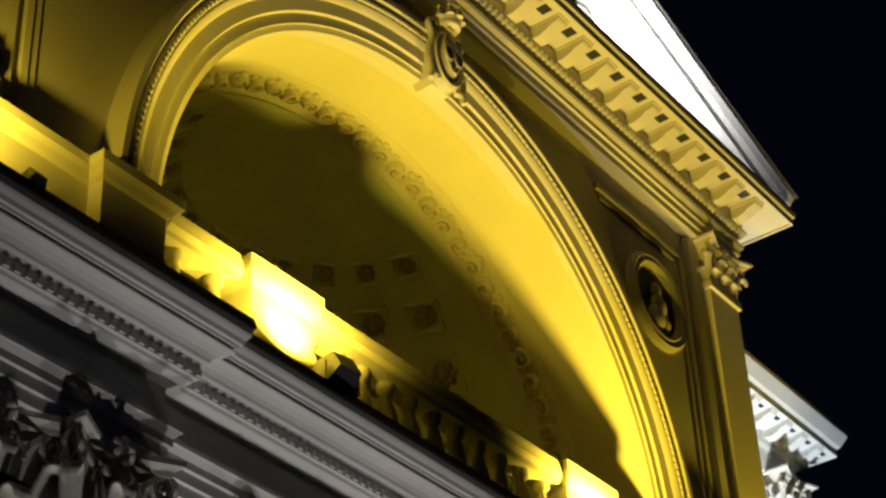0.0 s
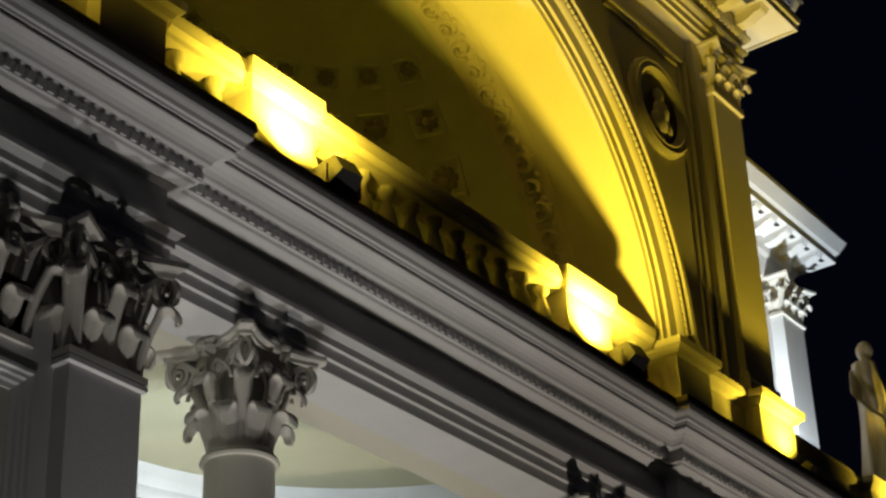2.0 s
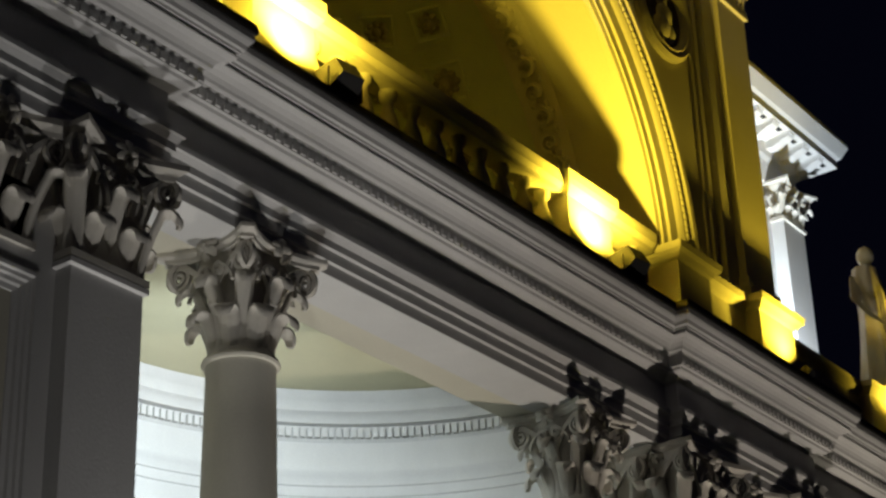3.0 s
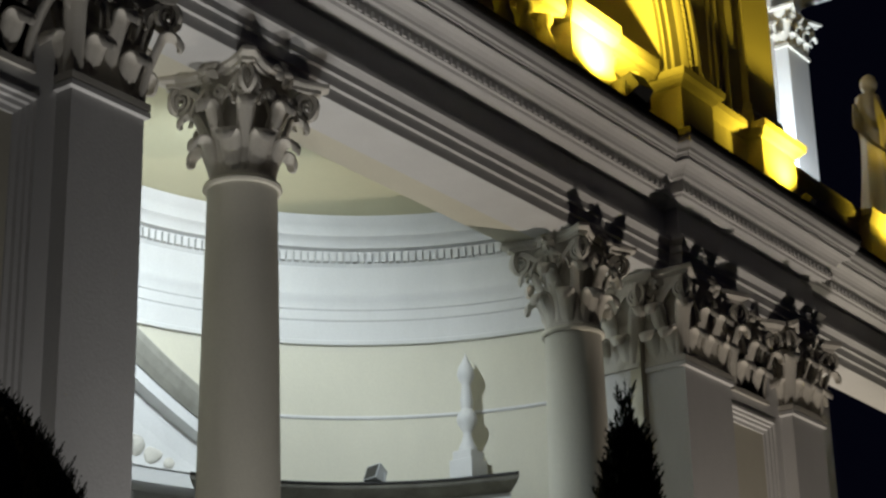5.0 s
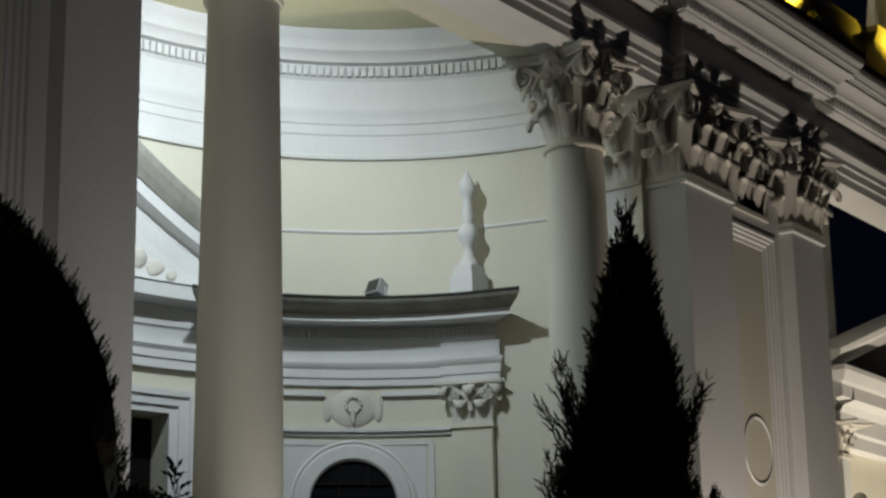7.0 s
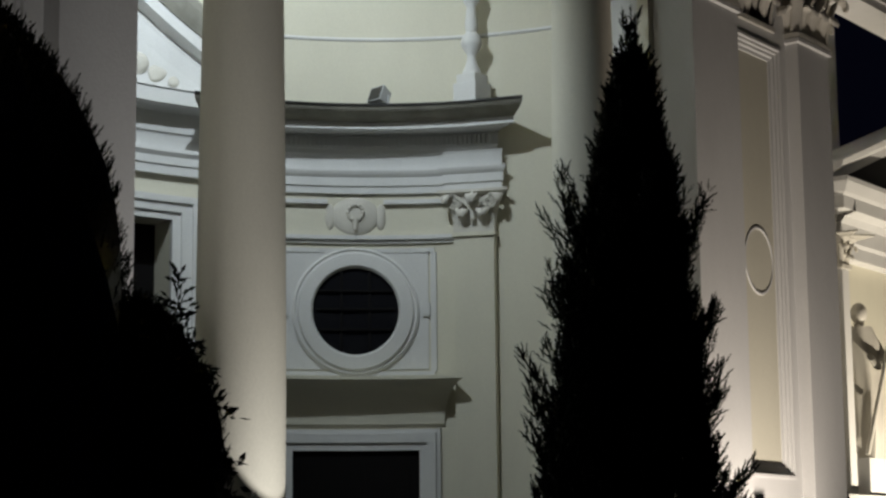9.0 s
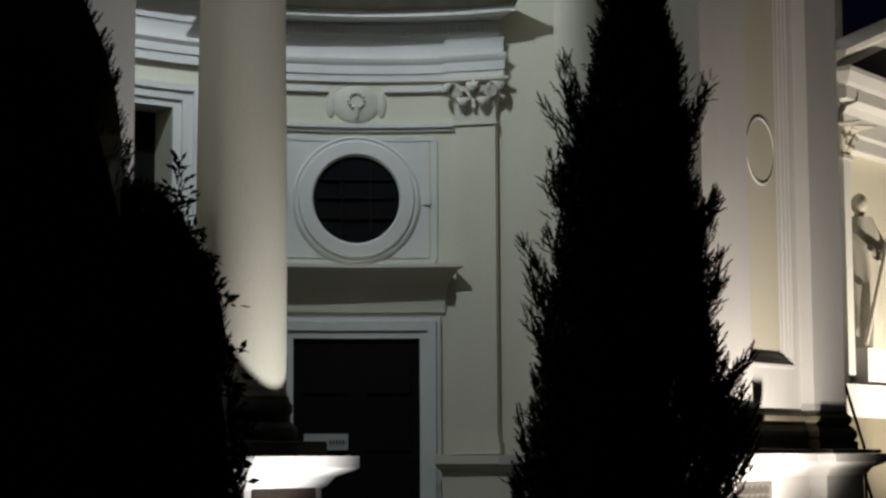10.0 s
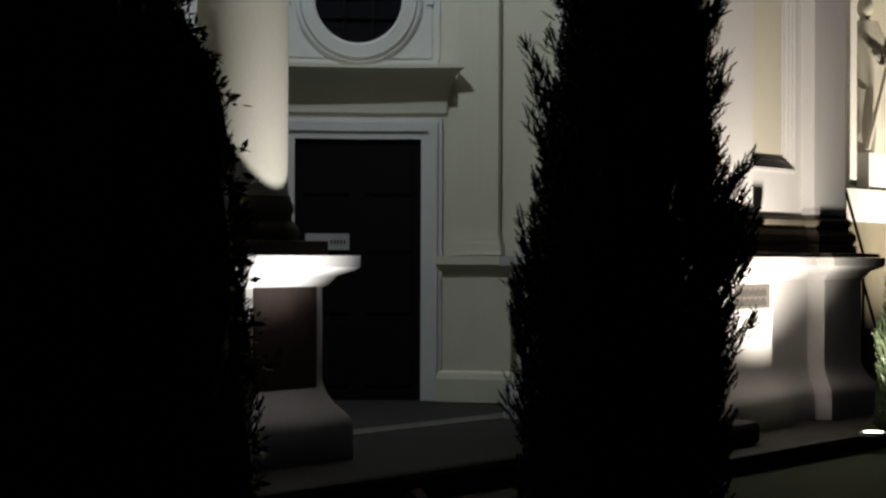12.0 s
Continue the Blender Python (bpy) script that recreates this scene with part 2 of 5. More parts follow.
def round_capital(col, cx, cy, z0, h, r):
    """Corinthian capital on a round neck."""
    cap = part("capital", lathe([(r * 1.0, 0), (r * 1.02, 0.01), (r * 0.93, 0.04), (r * 0.90, h * 0.45), (r * 1.0, h * 0.7), (r * 1.28, h * 0.90)], 32, at=(cx, cy, z0)), STUCCO, col, "white stucco acanthus capital", True)
    low = piece("leaf_low", lambda: leaf_mesh(0.28, 0.155, 0.06, 0.20), STUCCO)
    top = piece("leaf_top", lambda: leaf_mesh(0.52, 0.135, 0.06, 0.22), STUCCO)
    vol = piece("volute", lambda: volute_mesh(0.115, 0.03), STUCCO)
    vol2 = piece("volute_small", lambda: volute_mesh(0.052, 0.03), STUCCO)
    flower = piece("blossom", lambda: blossom_mesh(0.105), STUCCO)
    for k in range(8):
        a = 2 * math.pi * k / 8
        put("leaf", low, Matrix.Translation((cx, cy, z0 + 0.02)) @ Matrix.Rotation(a + math.pi / 8, 4, "Z") @ Matrix.Translation((0, -r * 0.97, 0)), cap)
        put("leaf", top, Matrix.Translation((cx, cy, z0 + 0.02)) @ Matrix.Rotation(a, 4, "Z") @ Matrix.Translation((0, -r * 0.93, 0)), cap)
    for k in range(4):
        a = math.pi / 4 + math.pi / 2 * k
        corner_volutes(cap, vol, cx + r * 2.02 * math.cos(a), cy + r * 2.02 * math.sin(a), z0 + h * 0.77, a)
        b = math.pi / 2 * k
        for s in (-1, 1):
            put("volute", vol2, Matrix.Translation((cx, cy, z0 + h * 0.74)) @ Matrix.Rotation(b, 4, "Z") @ Matrix.Translation((s * 0.075, -r * 1.30, 0)) @ Matrix.Diagonal((-s, 1, 1, 1)), cap)
        put("blossom", flower, Matrix.Translation((cx, cy, z0 + h * 0.93)) @ Matrix.Rotation(b, 4, "Z") @ Matrix.Translation((0, -r * 1.50, 0)), cap)
    part("abacus", abacus(r * 1.86, z0 + h * 0.90, z0 + h, (cx, cy), 0.26), STUCCO, cap, smooth=True)
    return cap


def flat_capital(owner, x0, x1, yf, depth, z0, h):
    """Corinthian capital of a pilaster with its face at yf, turned to -y, with returns of that depth."""
    w, cx = x1 - x0, (x0 + x1) / 2
    cap = part("capital", sweep([(x0, yf + depth), (x0, yf), (x1, yf), (x1, yf + depth)], [(-0.1, z0), (0.03, z0), (0.03, z0 + 0.05), (0.0, z0 + 0.06), (0.0, z0 + h * 0.5), (0.05, z0 + h * 0.75), (0.10, z0 + h * 0.87), (-0.1, z0 + h * 0.87)]), STUCCO, owner, "white stucco acanthus capital")
    k = h / 0.9
    low = piece("leaf_low_%.2f" % k, lambda: leaf_mesh(0.28 * k, 0.165 * k, 0.06 * k, 0.20), STUCCO)
    top = piece("leaf_top_%.2f" % k, lambda: leaf_mesh(0.52 * k, 0.145 * k, 0.06 * k, 0.22), STUCCO)
    vol = piece("volute_%.2f" % k, lambda: volute_mesh(0.115 * k, 0.03 * k), STUCCO)
    vol2 = piece("volute_small_%.2f" % k, lambda: volute_mesh(0.052 * k, 0.03 * k), STUCCO)
    flower = piece("blossom_%.2f" % k, lambda: blossom_mesh(0.105 * k), STUCCO)
    zl = z0 + 0.03
    n = max(2, round(w / (0.29 * k)))
    for i in range(n):
        put("leaf", low, Matrix.Translation((x0 + w * (i + 0.5) / n, yf, zl)), cap)
    for i in range(n - 1):
        put("leaf", top, Matrix.Translation((x0 + w * (i + 1) / n, yf + 0.01, zl)), cap)
    for side, xs, rot in ((-1, x0, -math.pi / 2), (1, x1, math.pi / 2)):
        put("leaf", top, Matrix.Translation((xs, yf, zl)) @ Matrix.Rotation(rot / 2, 4, "Z"), cap)
        if depth > 0.25:
            m_ = max(2, round(depth / (0.235 * k)))
            for q in range(m_):
                put("leaf", low, Matrix.Translation((xs, yf + depth * (q + 0.5) / m_, zl)) @ Matrix.Rotation(rot, 4, "Z"), cap)
            for q in range(1, m_):
                put("leaf", top, Matrix.Translation((xs, yf + depth * q / m_, zl)) @ Matrix.Rotation(rot, 4, "Z"), cap)
            put("blossom", flower, Matrix.Translation((xs + side * 0.10 * k, yf + depth * 0.5, z0 + h * 0.92)) @ Matrix.Rotation(rot, 4, "Z"), cap)
            put("volute", vol2, Matrix.Translation((xs + side * 0.08 * k, yf + depth * 0.7, z0 + h * 0.74)) @ Matrix.Rotation(rot, 4, "Z"), cap)
        corner_volutes(cap, vol, xs + side * 0.14 * k, yf - 0.14 * k, z0 + h * 0.77, -math.pi / 4 if side > 0 else -3 * math.pi / 4)
        put("volute", vol2, Matrix.Translation((cx + side * 0.085 * k, yf - 0.09 * k, z0 + h * 0.74)) @ Matrix.Diagonal((-side, 1, 1, 1)), cap)
    put("blossom", flower, Matrix.Translation((cx, yf - 0.13 * k, z0 + h * 0.92)), cap)
    front = [(x0 + w * i / 8, yf + 0.10 * k * (1 - (i / 4 - 1) ** 2)) for i in range(9)]
    part("abacus", sweep([(x0, yf + depth)] + front + [(x1, yf + depth)], [(-0.05, z0 + h * 0.87), (0.10, z0 + h * 0.87), (0.11, z0 + h * 0.91), (0.15, z0 + h * 0.95), (0.15, z0 + h), (-0.05, z0 + h)]), STUCCO, cap)
    return cap


# ---- lower storey: pedestals, columns, pilaster bays ----
NECK, SPRING = 7.0, 7.9
BASE_PROFILE = [(-0.05, 1.6), (0.09, 1.6), (0.09, 1.72), (0.06, 1.73), (0.085, 1.77), (0.085, 1.82), (0.06, 1.86), (0.03, 1.88), (0.03, 1.91), (0.05, 1.93), (0.05, 1.97), (0.02, 2.0), (0.0, 2.03), (-0.05, 2.03)]


def pedestal_profile(z0):
    return [(-0.2, z0), (0.15, z0), (0.155, z0 + 0.03), (0.15, z0 + 0.24), (0.135, z0 + 0.29), (0.10, z0 + 0.34), (0.06, z0 + 0.39), (0.028, z0 + 0.45), (0.008, z0 + 0.51), (0.0, z0 + 0.56), (0.0, 1.38), (0.03, 1.40), (0.07, 1.46), (0.16, 1.50), (0.185, 1.52), (0.185, 1.6), (-0.2, 1.6)]


def rect(x0, x1, y0, y1):
    return [(x0, y1), (x0, y0), (x1, y0), (x1, y1)]


def column(cx, cy, label):
    col = empty("column", (0, 0, 0), label, "column", "columns before the niche")
    q = 0.39
    ped = part("pedestal", sweep(rect(cx - q, cx + q, cy - q, cy + q), pedestal_profile(0.2), True), WHITE, col, "white plastered pedestal with a brown marble slab", True)
    part("core", boxes((cx - q + 0.1, cx + q - 0.1, cy - q + 0.1, cy + q - 0.1, 0.2, 1.595)), WHITE, ped)
    part("slab", boxes((cx - 0.32, cx + 0.32, cy - q - 0.012, cy - q + 0.02, 0.58, 1.40), bevel=0.004), MARBLE, ped, "brown marble slab")
    # plinth and base carry the pedestal cap's shadow in their colour
    part("plinth", boxes((cx - 0.42, cx + 0.42, cy - 0.42, cy + 0.42, 1.603, 1.70), bevel=0.01), SHADED_BASE, col, "plinth darkened for the shadow of the pedestal cap")
    part("base", lathe([(0.375, 1.70), (0.39, 1.73), (0.39, 1.78), (0.37, 1.81), (0.345, 1.83), (0.34, 1.87), (0.355, 1.90), (0.355, 1.94), (0.335, 1.97), (0.33, 2.0)], 40, at=(cx, cy, 0)), SHADED_BASE, col, "base darkened for the shadow of the pedestal cap", True)
    neck = NECK + 0.06
    prof = [(0.325, 2.0), (0.312, 2.04)]
    for k in range(13):
        s = k / 12
        prof.append((0.312 - 0.052 * max(0, s - 0.2) ** 1.4 / 0.8 ** 1.4, 2.06 + (neck - 2.14) * s))
    prof += [(0.265, neck - 0.06), (0.285, neck - 0.055), (0.295, neck - 0.035), (0.285, neck - 0.01), (0.27, neck)]
    part("shaft", lathe(prof, 48, at=(cx, cy, 0)), SHAFT, col, "smooth cream plaster shaft", True)
    round_capital(col, cx, cy, neck, SPRING - neck, 0.262)
    return col


column(9.74, 8.82, "smooth cream column with acanthus capital on plastered pedestal")
column(14.25, 8.82, "smooth cream column with acanthus capital behind a conifer")


def pilaster(x0, x1, yf, depth, label):
    p = empty("pilaster", (0, 0, 0), label, "pilaster", "pilasters of the lower storey")
    path = rect(x0, x1, yf, yf + depth)
    part("shaft", sweep(path, [(-0.06, 2.03), (0.02, 2.03), (0.0, 2.10), (0.0, NECK - 0.06), (0.03, NECK - 0.05), (0.03, NECK - 0.012), (0.012, NECK), (-0.06, NECK)]), WHITE, p)
    part("base", sweep(path, BASE_PROFILE), SHADED_BASE, p, "base darkened for the shadow of the pedestal cap")
    flat_capital(p, x0, x1, yf, depth, NECK, SPRING - NECK)
    return p


def bay(side):
    """One pilaster bay: pedestal, backing wall, sunk panel with an oval ring, two pilasters."""
    f = (lambda x: x) if side > 0 else mirror
    def span(a, b):
        return (min(f(a), f(b)), max(f(a), f(b)))
    inner, outer = ((15.486, 16.40), (17.74, 18.48)) if side > 0 else ((mirror(8.254), mirror(7.605)), (17.28, 17.94))
    a0, a1 = span(*inner)
    b0, b1 = span(*outer)
    w0, w1 = span(inner[0] + 0.05, outer[1] - 0.04)
    wall = part("wall_pier_right" if side > 0 else "wall_pier_left", boxes((w0, w1, 8.60, 9.6, 0.0, 8.0)), WHITE)
    tagged(wall, "cream plastered wall between the pilasters", "wall", kind="structure")
    pilaster(a0, a1, PIER, 0.42, "cream plaster pilaster with acanthus capital beside the niche")
    pilaster(b0, b1, PIER, 0.42, "cream plaster pilaster with acanthus capital at the outer edge")
    p0, p1 = span(inner[1], outer[0])
    c = (p0 + p1) / 2
    half = (p1 - p0) / 2
    pan = empty("wall_panel", (0, 0, 0), "cream wall panel with raised frame and oval ring", "wall panel", "panels between the pilasters")
    o0, o1 = c - half + 0.14, c + half - 0.14
    for bx in ((w0, o0, 0.0, 8.0), (o1, w1, 0.0, 8.0), (o0, o1, 0.0, 2.45), (o0, o1, 6.86, 8.0)):
        part("facing", boxes((bx[0], bx[1], FIELD, 8.602, bx[2], bx[3]), bevel=0), WHITE, wall)
    rim = [(o0, 2.45), (o0, 6.86), (o1, 6.86), (o1, 2.45)]
    bm = bmesh.new()
    rings = []
    for u, y in ((0.0, FIELD + 0.002), (0.0, FIELD - 0.012), (0.028, FIELD - 0.012), (0.034, FIELD + 0.012), (0.062, FIELD + 0.014), (0.07, FIELD + 0.034), (0.10, FIELD + 0.038), (0.11, FIELD + 0.06), (0.145, FIELD + 0.066), (0.15, FIELD + 0.08)):
        rings.append([(rim[0][0] + u, y, rim[0][1] + u), (rim[1][0] + u, y, rim[1][1] - u), (rim[2][0] - u, y, rim[2][1] - u), (rim[3][0] - u, y, rim[3][1] + u)])
    loft(bm, rings, True, False)
    part("frame", bm, WHITE, pan)
    part("field", boxes((o0 + 0.13, o1 - 0.13, FIELD + 0.078, FIELD + 0.102, 2.58, 6.73), bevel=0.003), CREAM, pan)
    bm = bmesh.new()
    rings = []
    for k in range(40):
        a = 2 * math.pi * k / 40
        e = (math.cos(a), math.sin(a))
        rings.append([(c + side * 0.04 + e[0] * r * 0.90, y, 4.60 + e[1] * r) for r, y in ((0.35, 8.581), (0.345, 8.570), (0.332, 8.566), (0.319, 8.570), (0.314, 8.581))])
    rings.append(rings[0])
    loft(bm, rings, True, False)
    part("oval_ring", bm, WHITE, pan, smooth=True)
    # necking under the entablature and the wall's own leaf band
    flat_capital(pan, c - 0.36, c + 0.36, FIELD, 0.05, NECK, SPRING - NECK)
    s0, s1 = span(15.36, 18.4)
    ped = empty("pedestal", (0, 0, 0), "white plastered pedestal under a pair of pilasters", "pedestal", "pier pedestals")
    plan = [(15.40, 9.6), (15.40, 8.19), (16.47, 8.19), (16.47, 8.37), (17.62, 8.37), (17.62, 8.19), (18.50, 8.19), (18.50, 9.6)]
    if side < 0:
        plan = [(mirror(x), y) for x, y in plan][::-1]
    part("dado", sweep(plan, pedestal_profile(0.0)), WHITE, ped, smooth=True)
    part("core", boxes((s0 + 0.15, s1 - 0.15, 8.55, 9.55, 0.0, 1.59)), WHITE, ped)
    # coping and wall base are coloured dark for the same shadow
    part("coping", sweep(plan, [(-0.3, 1.603), (0.14, 1.603), (0.14, 1.64), (-0.3, 1.66)]), SHADED_BASE, ped, "coping darkened like the shaded bases above it")
    part("wall_base", sweep([(p0, FIELD - 0.01), (p1, FIELD - 0.01)], [(u, z) for u, z in BASE_PROFILE]), SHADED_BASE, ped, "base darkened for the shadow of the pedestal cap")
    return ped


right_bay = bay(1)
bay(-1)
for side, x0, x1 in ((1, 15.43, 15.9), (-1, mirror(15.9), 8.30)):
    rp = empty("respond", (0, 0, 0), "plain plaster respond behind the column with leaf capital", "pilaster", "responds of the niche")
    part("shaft", boxes((x0, x1, 8.80, 9.34, 0.0, NECK)), WHITE, rp)
    flat_capital(rp, x0, x1, 8.84, 0.48, NECK, SPRING - NECK)
ret = empty("pilaster", (0, 0, 0), "shaded set-back pilaster beside the pier with leaf capital", "pilaster", "pilasters of the lower storey")
part("shaft", boxes((18.56, 19.2, 8.86, 9.3, 0.0, NECK)), WHITE, ret)
flat_capital(ret, 18.56, 19.2, 8.86, 0.3, NECK, SPRING - NECK)
# plaque with lettering too small to read
plq = empty("plaque", (16.06, 8.188, 1.235), "small grey stone plaque with worn lettering", "plaque")
part("tablet", boxes((-0.36, 0.36, -0.005, 0.018, -0.115, 0.115), bevel=0.004), PLAQUE, plq)
for k in range(16):
    for z in (-0.06, 0.03):
        x = -0.30 + k * 0.037
        part("letter_bar", boxes((x, x + 0.016, -0.008, -0.004, z - 0.03, z + 0.028 + 0.01 * (k % 3)), bevel=0), INK_SHADE, plq)

# ---- main entablature ----
LINE = [(3.0, FIELD), (mirror(18.5), FIELD), (mirror(18.5), PIER), (8.42, PIER), (8.42, FIELD), (15.56, FIELD), (15.56, PIER), (18.52, PIER), (18.52, FIELD), (27.0, FIELD)]
ent = empty("entablature", (0, 0, 0), "white plaster entablature with dentils over the columns", "entablature")
part("architrave", sweep(LINE, [(-0.45, 7.9), (0, 7.9), (0, 8.0), (0.025, 8.008), (0.025, 8.10), (0.05, 8.108), (0.05, 8.17), (0.085, 8.21), (0.10, 8.22), (0.10, 8.26), (-0.45, 8.26)]), WHITE, ent)
part("frieze", sweep(LINE, [(-0.45, 8.262), (0.0, 8.262), (0.0, 8.58), (0.08, 8.62), (0.13, 8.635), (0.14, 8.66), (-0.45, 8.66)]), WHITE, ent)
part("bed_moulding", sweep(LINE, [(-0.45, 8.662), (0.17, 8.662), (0.17, 8.77), (0.19, 8.788), (-0.45, 8.788)]), WHITE, ent)
part("cornice", sweep(LINE, [(-0.45, 8.79), (0.20, 8.79), (0.215, 8.80), (0.225, 8.825), (0.25, 8.855), (0.29, 8.88), (0.345, 8.895), (0.35, 8.905), (0.325, 8.907), (0.325, 8.935), (0.36, 8.937), (0.365, 8.957), (0.385, 8.965), (0.395, 9.0), (0.42, 9.03), (0.43, 9.05), (0.43, 9.10), (-0.45, 9.10)]), WHITE, ent)
part("flashing", sweep(LINE, [(-0.45, 9.103), (0.445, 9.103), (0.45, 9.125), (0.44, 9.19), (-0.45, 9.26)]), METAL_SHADE, ent, "dark sheet metal on the cornice")
den = piece("dentil", lambda: boxes((-0.028, 0.028, -0.02, 0.0, -0.03, 0.03), bevel=0.006), WHITE, False)
for a, b, y in ((mirror(18.5), 8.56, PIER), (8.70, 15.30, FIELD), (15.40, 18.66, PIER), (18.80, 21.5, FIELD)):
    n = int((b - a) / 0.095)
    for k in range(n + 1):
        put("dentil", den, Matrix.Translation((a + (b - a) * k / n, y - 0.17, 8.70)), ent)
# the beam over the columns and its soffit
tagged(part("beam", boxes((8.3, 15.4, 8.52, 9.25, 7.903, 8.89), bevel=0.004), CREAM), "cream plaster beam over the columns", "beam", kind="structure")

# ---- the niche ----
NX, NY, NR = MID, 9.30, 3.6


def ring_wall(name, a0, a1, z0, z1, mat, n=60):
    bm = bmesh.new()
    rings = []
    for k in range(n + 1):
        a = radians(a0 + (a1 - a0) * k / n)
        rings.append([(NX + r * math.cos(a), NY + r * math.sin(a), z) for r, z in ((NR, z0), (NR + 0.4, z0), (NR + 0.4, z1), (NR, z1))])
    loft(bm, rings)
    return part(name, bm, mat, smooth=True)


def niche_path(a0, a1, n=48, r=NR):
    return arc(NX, NY, r, a1, a0, n)


GATE = 1.19 * 180 / math.pi / NR  # half of the main doorway, as an angle
for name, a0, a1, z0 in (("wall_niche_right", -8, 90 - GATE, 0.0), ("wall_niche_over_door", 90 - GATE, 90 + GATE, 4.90), ("wall_niche_left", 90 + GATE, 188, 0.0)):
    tagged(ring_wall(name, a0, a1, z0, 9.0, CREAM), "curved cream plaster wall of the niche", "wall", kind="structure")
bm = bmesh.new()
rim = arc(NX, NY, NR + 0.3, -8, 188, 60)
loft(bm, [[(x, y, 8.90) for x, y in rim], [(x, y, 9.08) for x, y in rim]])
tagged(part("ceiling", bm, OCHRE), "ochre plaster ceiling of the niche", "ceiling", kind="structure")
up = empty("niche_cornice", (0, 0, 0), "white plaster entablature with dentils round the niche", "cornice")
FULL = niche_path(-2, 182, 64)
part("architrave", sweep(FULL, [(-0.05, 7.60), (0.05, 7.60), (0.05, 7.64), (0.035, 7.65), (0.035, 7.85), (0.05, 7.86), (0.05, 7.96), (0.065, 7.97), (0.07, 8.06), (0.10, 8.10), (0.10, 8.13), (-0.05, 8.13)]), WHITE, up, smooth=True)
part("frieze", sweep(FULL, [(-0.05, 8.132), (0.03, 8.132), (0.03, 8.44), (0.06, 8.475), (-0.05, 8.475)]), WHITE, up, smooth=True)
part("cornice", sweep(FULL, [(-0.05, 8.477), (0.045, 8.477), (0.045, 8.61), (0.12, 8.62), (0.13, 8.66), (0.17, 8.70), (0.21, 8.72), (0.22, 8.77), (0.26, 8.82), (0.33, 8.875), (0.34, 8.897), (-0.05, 8.897)]), WHITE, up, smooth=True)
den2 = piece("dentil_niche", lambda: boxes((-0.026, 0.026, -0.06, 0.0, -0.05, 0.055), bevel=0), WHITE, False)
for k in range(150):
    a = -1 + 182 * k / 149
    put("dentil", den2, Matrix.Translation((NX + (NR - 0.045) * math.cos(radians(a)), NY + (NR - 0.045) * math.sin(radians(a)), 8.53)) @ Matrix.Rotation(radians(a - 90), 4, "Z"), up)
tagged(part("trim", sweep(FULL, [(-0.02, 6.82), (0.012, 6.825), (0.02, 6.84), (0.012, 6.86), (-0.02, 6.86)]), WHITE), "thin plaster string course round the niche", "moulding", kind="structure")


def on_wall(a, out=0.0, z=0.0):
    """A frame on the niche wall at that angle: x to the right of one who faces the wall, y into the wall."""
    r = NR - out
    return Matrix.Translation((NX + r * math.cos(radians(a)), NY + r * math.sin(radians(a)), z)) @ Matrix.Rotation(radians(a - 90), 4, "Z")


DEG = 180 / math.pi / NR  # degrees of the wall for a metre


def bent(bm, a, out=0.0):
    """Bends a mesh drawn flat (x along the wall, y out of it as minus, z up) onto the niche wall round the angle a."""
    for v in bm.verts:
        ang = radians(a - v.co.x * DEG)
        r = NR - out + v.co.y
        v.co = Vector((NX + r * math.cos(ang), NY + r * math.sin(ang), v.co.z))
    return bm


def slab(bm, x0, x1, y0, y1, z0, z1, n=8):
    """A block split along x, so that it can be bent."""
    rings = []
    for k in range(n + 1):
        x = x0 + (x1 - x0) * k / n
        rings.append([(x, y0, z0), (x, y1, z0), (x, y1, z1), (x, y0, z1)])
    return loft(bm, rings)


def run(bm, x0, x1, profile, n=16):
    """A straight moulding along x, profile points (out, z), split so that it can be bent; its ends turn back to the wall."""
    rings = [[(x0, 0.02, z) for u, z in profile]]
    for k in range(n + 1):
        x = x0 + (x1 - x0) * k / n
        ext = 1 if k == n else (-1 if k == 0 else 0)
        rings.append([(x + ext * u, -u, z) for u, z in profile])
    rings.append([(x1, 0.02, z) for u, z in profile])
    return loft(bm, rings)


PORTAL_ENT = [("architrave", [(-0.02, 5.26), (0.0, 5.26), (0.0, 5.33), (0.018, 5.335), (0.018, 5.42), (0.03, 5.43), (0.055, 5.47), (0.055, 5.49), (-0.02, 5.49)]),
              ("frieze", [(-0.02, 5.492), (0.0, 5.492), (0.0, 5.62), (0.02, 5.65), (-0.02, 5.65)]),
              ("cornice", [(-0.02, 5.652), (0.03, 5.652), (0.04, 5.70), (0.05, 5.705), (0.05, 5.82), (0.09, 5.84), (0.30, 5.85), (0.30, 5.84), (0.32, 5.84), (0.32, 5.905), (-0.02, 5.907)]),
              ("crown", [(-0.02, 5.909), (0.335, 5.909), (0.35, 5.92), (0.42, 5.945), (0.48, 5.975), (0.51, 6.0), (0.52, 6.02), (-0.02, 6.04)])]
MAIN_ENT = [("architrave", [(-0.02, 5.33), (0.0, 5.33), (0.0, 5.42), (0.018, 5.425), (0.018, 5.50), (0.05, 5.54), (0.05, 5.56), (-0.02, 5.56)]),
            ("frieze", [(-0.02, 5.562), (0.0, 5.562), (0.0, 5.70), (0.02, 5.73), (-0.02, 5.73)]),
            ("cornice", [(-0.02, 5.732), (0.03, 5.732), (0.05, 5.80), (0.05, 5.92), (0.09, 5.95), (0.24, 5.965), (0.24, 5.955), (0.26, 5.955), (0.26, 6.09), (0.28, 6.10), (-0.02, 6.13)])]


